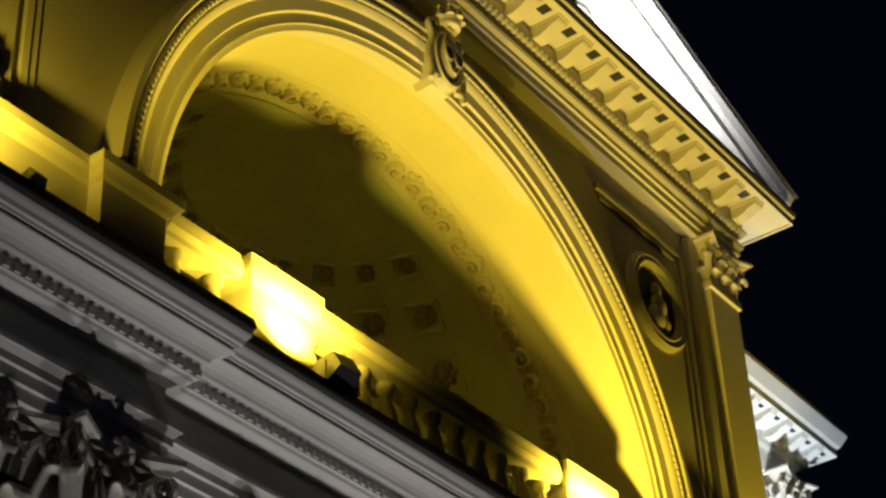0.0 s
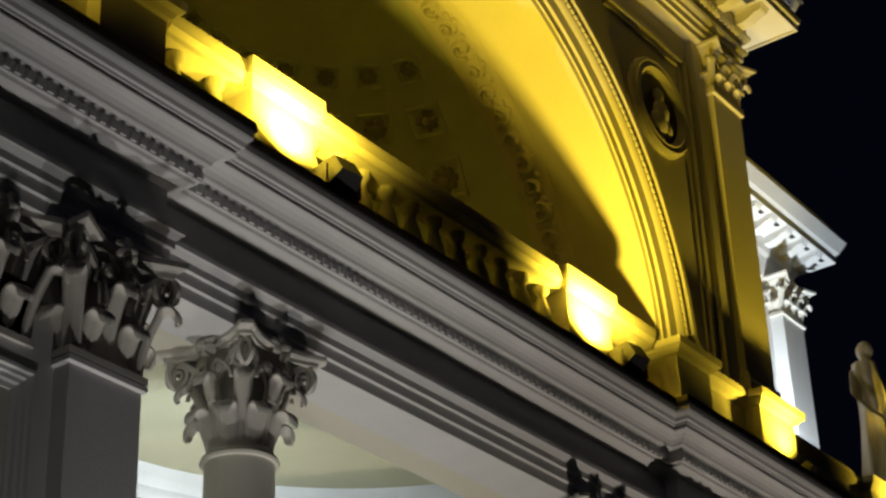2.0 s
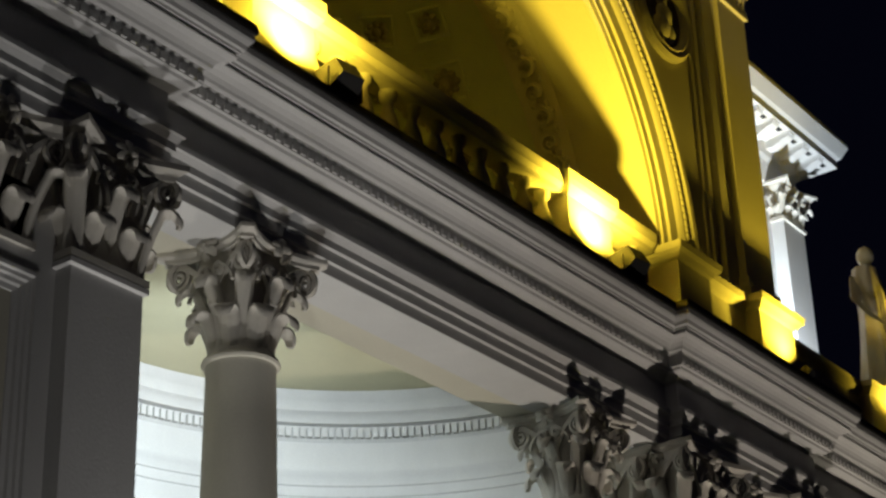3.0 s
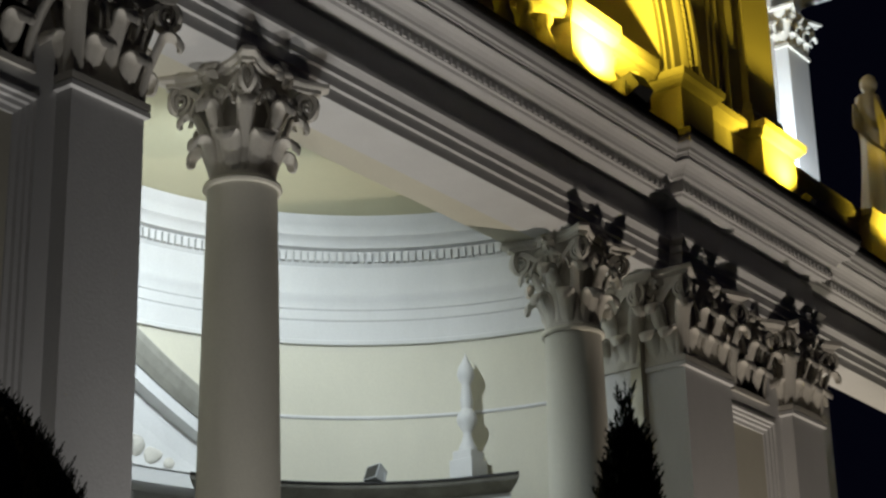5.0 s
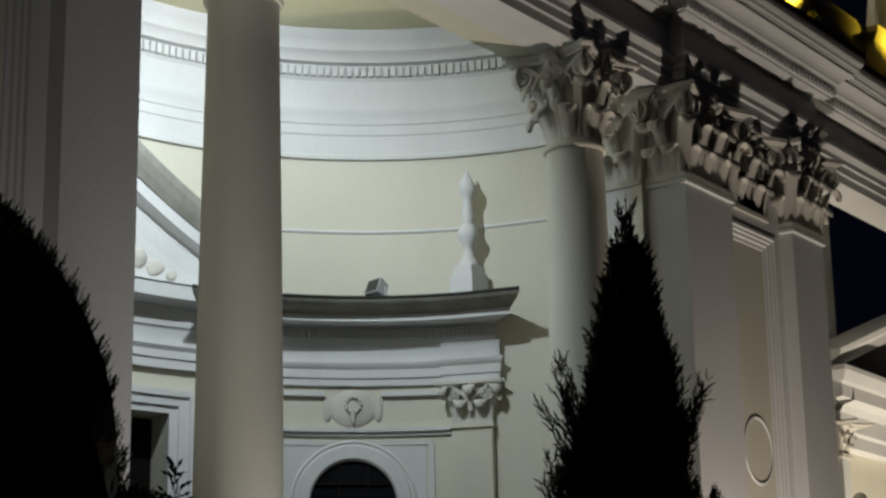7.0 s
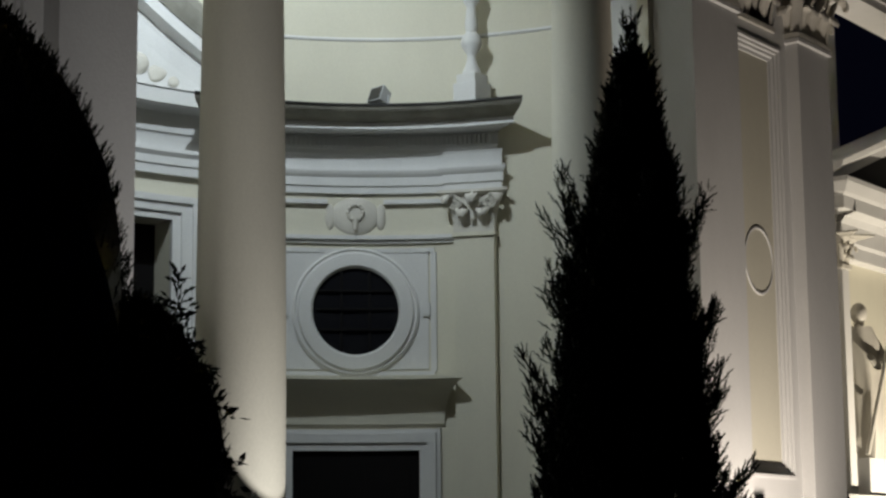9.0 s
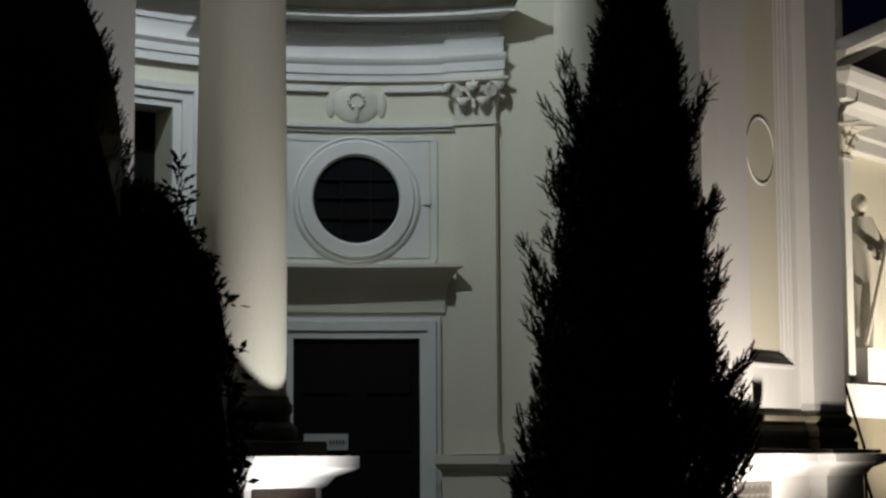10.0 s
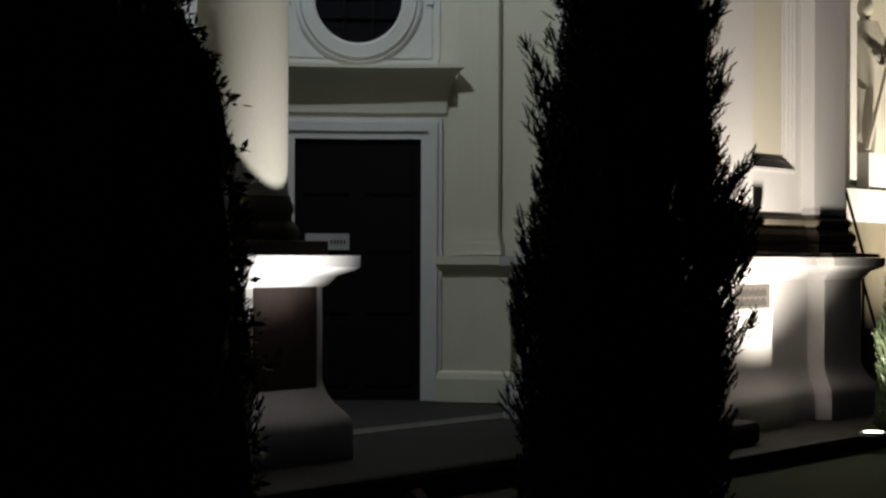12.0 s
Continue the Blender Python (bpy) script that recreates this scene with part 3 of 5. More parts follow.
def round_window(owner, a, z, r):
    win = part("window_frame", bmesh.new(), WHITE, owner)
    bm = bmesh.new()
    rings = []
    for k in range(49):
        t = 2 * math.pi * k / 48
        rings.append([(R_ * math.cos(t), y, z + R_ * math.sin(t)) for R_, y in ((r + 0.20, 0.0), (r + 0.20, -0.035), (r + 0.18, -0.05), (r + 0.165, -0.035), (r + 0.15, -0.04), (r + 0.14, -0.07), (r + 0.02, -0.08), (r, -0.06), (r - 0.01, 0.04))])
    loft(bm, rings, True, False)
    bent(bm, a)
    bmesh.ops.recalc_face_normals(bm, faces=bm.faces[:])
    bm.to_mesh(win.data)
    win.data.shade_smooth()
    win.data.set_sharp_from_angle(angle=radians(28))
    bm.free()
    bm = lathe([(r, 0), (r, 0.01)], 40)
    bm.transform(Matrix.Translation((0, 0.0, z)) @ Matrix.Rotation(radians(90), 4, "X"))
    part("pane", bent(bm, a, 0.012), DARKGLASS, win, "dark leaded glass")
    bm = bmesh.new()
    for x in (-0.14, 0.14):
        box(bm, x - 0.012, x + 0.012, -0.03, 0.0, z - r * 0.92, z + r * 0.92)
    for dz in (-0.18, 0.02, 0.2):
        box(bm, -r * 0.9, r * 0.9, -0.03, 0.0, z + dz - 0.01, z + dz + 0.01)
    part("glazing_grid", bent(bm, a, 0.015), DOORWOOD, win, "dark metal glazing bars")
    return win


def portal(a, label):
    """A door in the niche wall between two pilasters, with a round window over it and its own entablature."""
    p = empty("portal", (0, 0, 0), label, "portal", "portals of the niche")
    hw = 1.20
    for name, prof in PORTAL_ENT:
        bm = bmesh.new()
        w = hw + (0.17 if name in ("cornice", "crown") else 0.0)
        run(bm, -w, w, [(u + 0.04, z) for u, z in prof])
        if name in ("architrave", "frieze"):
            for s in (-1, 1):
                run(bm, s * hw - 0.20, s * hw + 0.20, [(u + 0.10, z + 0.001) for u, z in prof], 4)
        part(name, bent(bm, a), WORN_SHADED if name == "crown" else WHITE, p, smooth=True)
    bm = bmesh.new()
    run(bm, -hw - 0.16, hw + 0.16, [(0.0, 6.042), (0.565, 6.022), (0.575, 6.025), (0.575, 6.045), (0.0, 6.065)])
    part("flashing", bent(bm, a), METAL_SHADE, p, "dark sheet metal on the cornice")
    dm = piece("dentil_portal", lambda: boxes((-0.012, 0.012, -0.045, 0.0, -0.045, 0.045), bevel=0), WHITE, False)
    for k in range(58):
        x = -hw - 0.17 + (2 * hw + 0.34) * k / 57
        put("dentil", dm, on_wall(a - x * DEG, 0.088, 5.765), p)
    # sunk field and cartouche between the capitals
    for x0, x1, y, z0, z1 in ((-0.98, -0.28, -0.05, 5.155, 5.20), (0.28, 0.98, -0.05, 5.155, 5.20), (-1.02, 1.02, -0.06, 4.80, 4.84), (-1.02, 1.02, -0.03, 4.765, 4.80)):
        part("panel_moulding", bent(slab(bmesh.new(), x0, x1, y, 0.02, z0, z1), a), WHITE, p)
    bm = bmesh.new()
    bmesh.ops.create_uvsphere(bm, u_segments=24, v_segments=10, radius=1, matrix=Matrix.Translation((0, 0, 5.04)) @ Matrix.Diagonal((0.24, 0.05, 0.19, 1)))
    for s in (-1, 1):
        bmesh.ops.create_uvsphere(bm, u_segments=14, v_segments=8, radius=1, matrix=Matrix.Translation((s * 0.25, 0, 5.03)) @ Matrix.Diagonal((0.05, 0.03, 0.13, 1)))
    for k in range(12):
        t = 2 * math.pi * k / 12
        bmesh.ops.create_uvsphere(bm, u_segments=8, v_segments=5, radius=0.022, matrix=Matrix.Translation((0.075 * math.cos(t), -0.055, 5.07 + 0.075 * math.sin(t))))
    bmesh.ops.create_cone(bm, segments=8, radius1=0.02, radius2=0.035, depth=0.12, cap_ends=True, matrix=Matrix.Translation((0, -0.055, 4.95)))
    part("cartouche", bent(bm, a), STUCCO, p, "white stucco cartouche", True)
    # round window in a square field
    for x0, x1, z0, z1 in ((-0.78, 0.78, 4.67, 4.715), (-0.78, 0.78, 3.46, 3.50), (-0.80, -0.74, 3.50, 4.67), (0.74, 0.80, 3.50, 4.67)):
        part("field_moulding", bent(slab(bmesh.new(), x0, x1, -0.02, 0.02, z0, z1), a), WHITE, p)
    part("window_field", bent(slab(bmesh.new(), -0.72, 0.72, -0.012, 0.02, 3.52, 4.68), a), WHITE, p)
    for x in (-0.70, 0.70):
        part("console", bent(slab(bmesh.new(), x - 0.035, x + 0.035, -0.034, 0.02, 4.04, 4.17, 2), a), WHITE, p)
    round_window(p, a, 4.09, 0.43)
    # lintel hood and door frame
    bm = bmesh.new()
    run(bm, -0.84, 0.84, [(-0.02, 2.985), (0.03, 2.985), (0.035, 3.06), (0.05, 3.15), (0.08, 3.24), (0.13, 3.32), (0.20, 3.375), (0.26, 3.395), (0.275, 3.40), (0.275, 3.435), (-0.02, 3.455)])
    part("hood", bent(bm, a), CREAM, p, "coved plaster hood over the door", True)
    bm = bmesh.new()
    for i, (w, y) in enumerate(((0.83, 0.05), (0.79, 0.085), (0.70, 0.065))):
        inner = (0.79, 0.70, 0.625)[i]
        slab(bm, -w, -inner, -y, 0.02, 0.2, 2.73 + w - 0.625)
        slab(bm, inner, w, -y, 0.02, 0.2, 2.73 + w - 0.625)
        slab(bm, -inner, inner, -y, 0.02, 2.73 + inner - 0.625, 2.73 + w - 0.625)
    part("door_frame", bent(bm, a), WHITE, p)
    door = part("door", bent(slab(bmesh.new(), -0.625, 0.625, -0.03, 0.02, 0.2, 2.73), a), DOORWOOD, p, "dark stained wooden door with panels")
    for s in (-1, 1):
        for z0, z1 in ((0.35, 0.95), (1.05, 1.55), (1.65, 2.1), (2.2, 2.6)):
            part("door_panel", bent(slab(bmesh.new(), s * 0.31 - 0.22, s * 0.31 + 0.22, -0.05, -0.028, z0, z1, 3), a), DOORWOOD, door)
    # pilasters of the portal
    for s in (-1, 1):
        x = s * hw
        bm = bmesh.new()
        slab(bm, x - 0.205, x + 0.205, -0.10, 0.02, 1.78, 4.80, 2)
        slab(bm, x - 0.225, x + 0.225, -0.125, 0.02, 4.80, 4.84, 2)
        part("pilaster_shaft", bent(bm, a), CREAM, p)
        bm = bmesh.new()
        slab(bm, x - 0.225, x + 0.225, -0.125, 0.02, 1.72, 1.79, 2)
        slab(bm, x - 0.245, x + 0.245, -0.15, 0.02, 1.61, 1.72, 2)
        part("pilaster_base", bent(bm, a), CREAM, p)
        bm = bmesh.new()
        run(bm, x - 0.22, x + 0.22, [(-0.02, 0.2), (0.19, 0.2), (0.19, 0.42), (0.17, 0.48), (0.13, 0.5), (0.13, 1.44), (0.16, 1.47), (0.20, 1.52), (0.20, 1.6), (-0.02, 1.6)], 2)
        part("pilaster_pedestal", bent(bm, a), CREAM, p)
        cap = part("capital", bent(slab(bmesh.new(), x - 0.21, x + 0.21, -0.10, 0.02, 4.842, 5.20, 2), a), STUCCO, p, "white stucco capital")
        lm = piece("leaf_portal", lambda: leaf_mesh(0.20, 0.13, 0.035, 0.2), STUCCO)
        lt = piece("leaf_portal_tall", lambda: leaf_mesh(0.34, 0.12, 0.04, 0.25), STUCCO)
        vm = piece("volute_portal", lambda: volute_mesh(0.07, 0.025), STUCCO)
        base = on_wall(a - x * DEG, 0.10, 4.845)
        for i in (-0.5, 0.5):
            put("leaf", lm, base @ Matrix.Translation((i * 0.20, 0, 0)), cap)
        for i in (-1, 0, 1):
            put("leaf", lt, base @ Matrix.Translation((i * 0.18, 0.01, 0)) @ Matrix.Rotation(radians(35 * i), 4, "Z"), cap)
        for i in (-1, 1):
            put("volute", vm, base @ Matrix.Translation((i * 0.17, -0.06, 0.28)) @ Matrix.Diagonal((i, 1, 1, 1)), cap)
        put("blossom", piece("blossom_portal", lambda: blossom_mesh(0.06), STUCCO), base @ Matrix.Translation((0, -0.07, 0.33)), cap)
        bm = bmesh.new()
        run(bm, x - 0.21, x + 0.21, [(-0.02, 5.20), (0.12, 5.20), (0.16, 5.23), (0.16, 5.258), (-0.02, 5.258)], 2)
        part("abacus", bent(bm, a), STUCCO, cap)
    return p


portal(41.3, "white plaster side portal with dark door and round window")
portal(138.7, "white plaster side portal on the far side of the niche")

# main portal with its gable, in the middle of the niche
mp = empty("portal", (0, 0, 0), "white plaster main portal with pediment and dark doorway", "portal", "portals of the niche")
for name, prof in MAIN_ENT:
    bm = bmesh.new()
    run(bm, -1.46, 1.46, [(u + 0.06, z) for u, z in prof])
    part(name, bent(bm, 90), WHITE, mp, smooth=True)
bm = bmesh.new()
for s in (-1, 1):
    prof = [(0.0, -0.34), (0.12, -0.30), (0.14, -0.12), (0.16, -0.05), (0.28, -0.02), (0.28, -0.03), (0.30, -0.03), (0.30, 0.10), (0.0, 0.102)]
    crown = [(0.0, 0.104), (0.32, 0.104), (0.38, 0.17), (0.44, 0.26), (0.46, 0.32), (0.46, 0.34), (0.0, 0.37)]
    rings, crests = [], []
    for k in range(13):
        x = s * 1.86 * (1 - k / 12)
        z = 6.26 + 0.57 * (1.86 - abs(x))
        rings.append([(x, -u, z + dz) for u, dz in prof])
        crests.append([(x, -u, z + dz) for u, dz in crown])
    loft(bm, rings)
    # the crown's darker colour holds its shade as well as weathering
    part("raking_crown", bent(loft(bmesh.new(), crests), 90), WORN_SHADED, mp)
part("raking_cornice", bent(bm, 90), WHITE, mp)
bm = bmesh.new()
rings = []
for k in range(17):
    x = -1.7 + 3.4 * k / 16
    z = 6.08 + 0.57 * (1.75 - abs(x))
    rings.append([(x, 0.02, 6.132), (x, -0.12, 6.132), (x, -0.12, z + 0.08), (x, 0.02, z + 0.08)])
loft(bm, rings)
part("tympanum", bent(bm, 90), WHITE, mp)
bm = bmesh.new()
for x, z, r in ((0.95, 6.28, 0.10), (0.75, 6.36, 0.12), (0.5, 6.44, 0.15), (0.0, 6.6, 0.3), (-0.5, 6.44, 0.15), (1.15, 6.22, 0.06)):
    bmesh.ops.create_icosphere(bm, subdivisions=2, radius=r, matrix=Matrix.Translation((x, -0.12, z)) @ Matrix.Diagonal((1, 0.5, 0.9, 1)))
for v in bm.verts:
    v.co += 0.03 * noise.noise_vector(v.co * 9)
part("relief", bent(bm, 90), STUCCO, mp, "white stucco relief", True)
bm = bmesh.new()
for i, (w, y) in enumerate(((1.47, 0.10), (1.39, 0.075), (1.28, 0.05))):
    inner = (1.39, 1.28, 1.19)[i]
    slab(bm, -w, -inner, -y, 0.02, 0.2, 4.90 + (w - 1.19) * 0.8, 3)
    slab(bm, inner, w, -y, 0.02, 0.2, 4.90 + (w - 1.19) * 0.8, 3)
    slab(bm, -inner, inner, -y, 0.02, 4.90 + (inner - 1.19) * 0.8, 4.90 + (w - 1.19) * 0.8)
part("door_frame", bent(bm, 90), WHITE, mp)
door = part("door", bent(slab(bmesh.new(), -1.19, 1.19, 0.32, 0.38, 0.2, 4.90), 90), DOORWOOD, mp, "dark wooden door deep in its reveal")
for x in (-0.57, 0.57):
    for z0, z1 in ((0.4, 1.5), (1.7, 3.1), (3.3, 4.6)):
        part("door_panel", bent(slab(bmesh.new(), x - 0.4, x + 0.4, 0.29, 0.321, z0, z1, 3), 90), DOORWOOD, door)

# urn finial and small floodlight on the side portals
def urn(a):
    m = on_wall(a, 0.24, 6.03)
    u = empty("urn_finial", m.translation + Vector((0, 0, 0.03)), "white plaster urn finial on the portal cornice", "finial", "urn finials")
    bm = boxes((-0.14, 0.14, -0.14, 0.14, 0.0, 0.20), (-0.115, 0.115, -0.115, 0.115, 0.20, 0.28), bevel=0.008)
    part("plinth", bm, WHITE, u)
    part("vase", lathe([(0.10, 0.28), (0.09, 0.32), (0.062, 0.37), (0.045, 0.43), (0.05, 0.46), (0.10, 0.53), (0.11, 0.57), (0.09, 0.62), (0.055, 0.66), (0.062, 0.69), (0.066, 0.74), (0.05, 0.86), (0.05, 0.89), (0.08, 0.93), (0.092, 0.98), (0.075, 1.04), (0.04, 1.09), (0.02, 1.13), (0.001, 1.17)], 20), WHITE, u, smooth=True)
    u.scale = (0.96, 0.96, 1.14)
    return u


for a in (41.3 - 19.6, 41.3 + 19.6, 138.7 - 19.6, 138.7 + 19.6):
    urn(a)


def floodlight(at, yaw, tilt, size, mat, label, group):
    """A box floodlight on a bracket."""
    f = empty("floodlight", at, label, "floodlight", group)
    f.rotation_euler = (0, 0, radians(yaw))
    s = size
    bm = bmesh.new()
    loft(bm, [[(x * s, -0.42 * s, z * s * 0.8) for x, z in ((-0.5, -0.5), (0.5, -0.5), (0.5, 0.5), (-0.5, 0.5))], [(x * s, -0.36 * s, z * s * 0.8) for x, z in ((-0.5, -0.5), (0.5, -0.5), (0.5, 0.5), (-0.5, 0.5))], [(x * s * 0.7, 0.25 * s, z * s * 0.6) for x, z in ((-0.5, -0.5), (0.5, -0.5), (0.5, 0.5), (-0.5, 0.5))]])
    bm.transform(Matrix.Translation((0, 0, 0.55 * s)) @ Matrix.Rotation(radians(tilt), 4, "X"))
    part("housing", bm, mat, f)
    bm = bmesh.new()
    box(bm, -0.45 * s, 0.45 * s, -0.425 * s, -0.42 * s, -0.35 * s, 0.35 * s)
    bm.transform(Matrix.Translation((0, -0.003, 0.55 * s)) @ Matrix.Rotation(radians(tilt), 4, "X"))
    part("lens", bm, DARKGLASS, f, "dark lamp glass")
    part("bracket", boxes((-0.58 * s, -0.52 * s, -0.05 * s, 0.05 * s, 0, 0.6 * s), (0.52 * s, 0.58 * s, -0.05 * s, 0.05 * s, 0, 0.6 * s), (-0.58 * s, 0.58 * s, -0.06 * s, 0.06 * s, 0, 0.03 * s), bevel=0), mat, f)
    return f


m = on_wall(37.0, 0.34, 6.05)
floodlight(m.translation, -104, -22, 0.20, ENAMEL, "small galvanised floodlight on the portal cornice", "niche floodlights")
m = on_wall(142.8, 0.34, 6.05)
floodlight(m.translation, 75, -25, 0.20, SILVER, "small galvanised floodlight on the far portal cornice", "niche floodlights")

# fixture added for the niche lamp, kept out of view behind the beam
nf = floodlight((11.0, 9.80, 8.20), 60, -20, 0.22, SILVER, "added floodlight on an arm, unseen behind the beam", "niche floodlights")
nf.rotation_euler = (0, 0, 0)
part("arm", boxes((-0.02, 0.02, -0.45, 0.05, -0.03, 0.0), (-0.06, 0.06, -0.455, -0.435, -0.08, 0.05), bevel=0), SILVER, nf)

# ---- upper storey ----
ATTIC = 9.15
ac = empty("attic_pedestals", (0, 0, 0), "plaster pedestal course under the great arch", "pedestal")
PED = [(-0.3, ATTIC), (0.03, ATTIC), (0.03, 9.28), (0.0, 9.30), (0.0, 9.84), (0.03, 9.86), (0.06, 9.90), (0.10, 9.93), (0.11, 10.0), (-0.3, 10.03)]
for side in (1, -1):
    far = 17.18 if side > 0 else 17.75
    pts = [(15.52, 9.2), (15.52, 8.2), (16.17, 8.2), (16.17, 8.34), (far, 8.34), (far, 8.16), (far + 0.78, 8.16), (far + 0.78, 9.2)]
    if side < 0:
        pts = [(mirror(x), y) for x, y in pts][::-1]
    part("pedestal", sweep(pts, PED), CREAM, ac)
    x0, x1 = sorted((pts[0][0], pts[-1][0]))
    part("core", boxes((x0 + 0.25, x1 - 0.25, 8.5, 9.2, ATTIC, 9.98)), CREAM, ac)

# balustrade in front of the conch
bal = empty("balustrade", (0, 0, 0), "plaster balustrade with solid blocks before the arch", "balustrade")
RAIL = [(-0.2, 9.90), (0.04, 9.90), (0.05, 9.94), (0.09, 9.98), (0.10, 10.05), (0.10, 10.09), (-0.2, 10.09)]
part("rail", sweep([(8.36, 8.42), (15.34, 8.42)], RAIL), CREAM, bal)
part("footing", boxes((8.36, 15.34, 8.38, 8.66, ATTIC, 9.32)), CREAM, bal)
for x0 in (9.26, mirror(10.0)):
    part("block", sweep(rect(x0, x0 + 0.74, 8.33, 8.72), [(-0.2, ATTIC), (0.0, ATTIC), (0.0, 9.88), (0.03, 9.92), (0.06, 9.97), (0.07, 10.03), (0.07, 10.12), (-0.2, 10.13)]), CREAM, bal)
bm_bal = lambda: lathe([(0.085, 9.32), (0.085, 9.36), (0.05, 9.40), (0.05, 9.43), (0.085, 9.50), (0.095, 9.56), (0.08, 9.64), (0.05, 9.74), (0.045, 9.80), (0.075, 9.83), (0.08, 9.90)], 14)
bme = piece("baluster", bm_bal, CREAM)
for a, b, n in ((8.36, 9.26, 2), (10.0, mirror(10.0), 11), (mirror(9.26), 15.34, 2)):
    for k in range(n):
        put("baluster", bme, Matrix.Translation((a + (b - a) * (k + 0.5) / n, 8.51, 0)), bal)

AX, AZ, AR = MID, 9.90, 3.60
bm = bmesh.new()
W0, W1, WT = 5.76, 17.94, 14.52
N = 48
outer, inner = [], []
for k in range(N + 1):
    a = math.pi * k / N
    inner.append((AX + AR * math.cos(a), AZ + AR * math.sin(a)))
    t = k / N
    if t < 0.25:
        outer.append((W1, AZ + (WT - AZ) * t / 0.25))
    elif t < 0.75:
        outer.append((W1 + (W0 - W1) * (t - 0.25) / 0.5, WT))
    else:
        outer.append((W0, WT - (WT - AZ) * (t - 0.75) / 0.25))
loft(bm, [[(i[0], 8.45, i[1]), (o[0], 8.45, o[1]), (o[0], 8.9, o[1]), (i[0], 8.9, i[1])] for i, o in zip(inner, outer)])
tagged(part("wall_gable", bm, CREAM), "plaster wall of the upper storey round the great arch", "wall", kind="structure")
arch = empty("arch", (0, 0, 0), "moulded plaster archivolt of the great arch", "arch")
part("archivolt", arch_sweep(AX, AZ, [(3.60, 8.46), (3.60, 8.36), (3.66, 8.35), (3.66, 8.33), (3.76, 8.33), (3.77, 8.30), (3.90, 8.29), (3.92, 8.26), (3.97, 8.24), (3.99, 8.27), (4.06, 8.26), (4.10, 8.20), (4.16, 8.20), (4.16, 8.46)], n=96), CREAM, arch, smooth=True)
part("arch_soffit", arch_sweep(AX, AZ, [(3.61, 8.44), (3.598, 8.44), (3.598, 9.13), (3.9, 9.13), (3.9, 8.47)], n=96), CREAM, arch, "plain plaster soffit of the arch", True)
bead = piece("bead", lambda: boxes((-0.034, 0.034, -0.045, 0.0, -0.028, 0.028), bevel=0.012), CREAM)
for k in range(170):
    a = 180 * (k + 0.5) / 170
    put("bead", bead, Matrix.Translation((AX + 4.02 * math.cos(radians(a)), 8.265, AZ + 4.02 * math.sin(radians(a)))) @ Matrix.Rotation(radians(90 - a), 4, "Y"), arch)
# ornament band and coffered conch behind the arch
conch = empty("conch", (0, 0, 0), "coffered plaster half dome with rosettes behind the arch", "half dome")
part("ornament_band", arch_sweep(AX, AZ, [(3.597, 9.132), (3.585, 9.15), (3.575, 9.25), (3.565, 9.38), (3.535, 9.48), (3.505, 9.54), (3.50, 9.56), (3.9, 9.56), (3.9, 9.14)], n=80), CREAM, conch, "plaster band with scroll relief", True)


def scroll_mesh():
    bm = bmesh.new()
    rings = []
    for k in range(30):
        t = k / 29
        a = t * 2 * math.pi * 1.4
        r = 0.105 * (1 - 0.75 * t)
        x, y = r * math.cos(a), r * math.sin(a)
        w = 0.034 * (1 - 0.4 * t)
        c, s = math.cos(a), math.sin(a)
        rings.append([(x + c * w, y + s * w, 0), (x + c * w * 0.4, y + s * w * 0.4, -0.08), (x - c * w * 0.4, y - s * w * 0.4, -0.08), (x - c * w, y - s * w, 0)])
    loft(bm, rings)
    for dx, dy, r in ((0, 0, 0.035), (0.125, 0.08, 0.04), (0.14, -0.06, 0.03), (-0.12, -0.09, 0.035), (0.04, 0.12, 0.03)):
        bmesh.ops.create_icosphere(bm, subdivisions=1, radius=r, matrix=Matrix.Translation((dx, dy, -0.01)) @ Matrix.Diagonal((1.3, 0.8, 0.9, 1)))
    return bm


scr = piece("scroll", scroll_mesh, CREAM)
for k in range(40):
    a = 180 * (k + 0.5) / 40
    # local z points away from the arch's axis
    m = Matrix.Translation((AX + 3.57 * math.cos(radians(a)), 9.32, AZ + 3.57 * math.sin(radians(a)))) @ Matrix.Rotation(radians(90 - a), 4, "Y") @ Matrix.Diagonal((1 if k % 2 else -1, 1 if k % 2 else -1, 1, 1))
    put("scroll", scr, m, conch)
CY, CR = 9.50, 3.50
bm = bmesh.new()
rings = []
for i in range(25):
    el = radians(90 * i / 24)
    rings.append([(AX + CR * math.cos(el) * math.cos(radians(180 * k / 48)), CY + CR * math.cos(el) * math.sin(radians(180 * k / 48)), AZ + CR * math.sin(el)) for k in range(49)])
rings[-1] = [(AX + 0.001 * math.cos(radians(180 * k / 48)), CY + 0.001 * math.sin(radians(180 * k / 48)), AZ + CR) for k in range(49)]
rings.insert(0, [(AX + CR * math.cos(radians(180 * k / 48)), CY + CR * math.sin(radians(180 * k / 48)), ATTIC) for k in range(49)])
loft(bm, rings, False, False)
part("shell", bm, CONCH, conch, smooth=True)
tagged(part("floor", boxes((7.9, 15.8, 8.6, 14.0, ATTIC - 0.1, ATTIC)), CREAM), "plaster ledge under the conch", "floor", kind="structure")


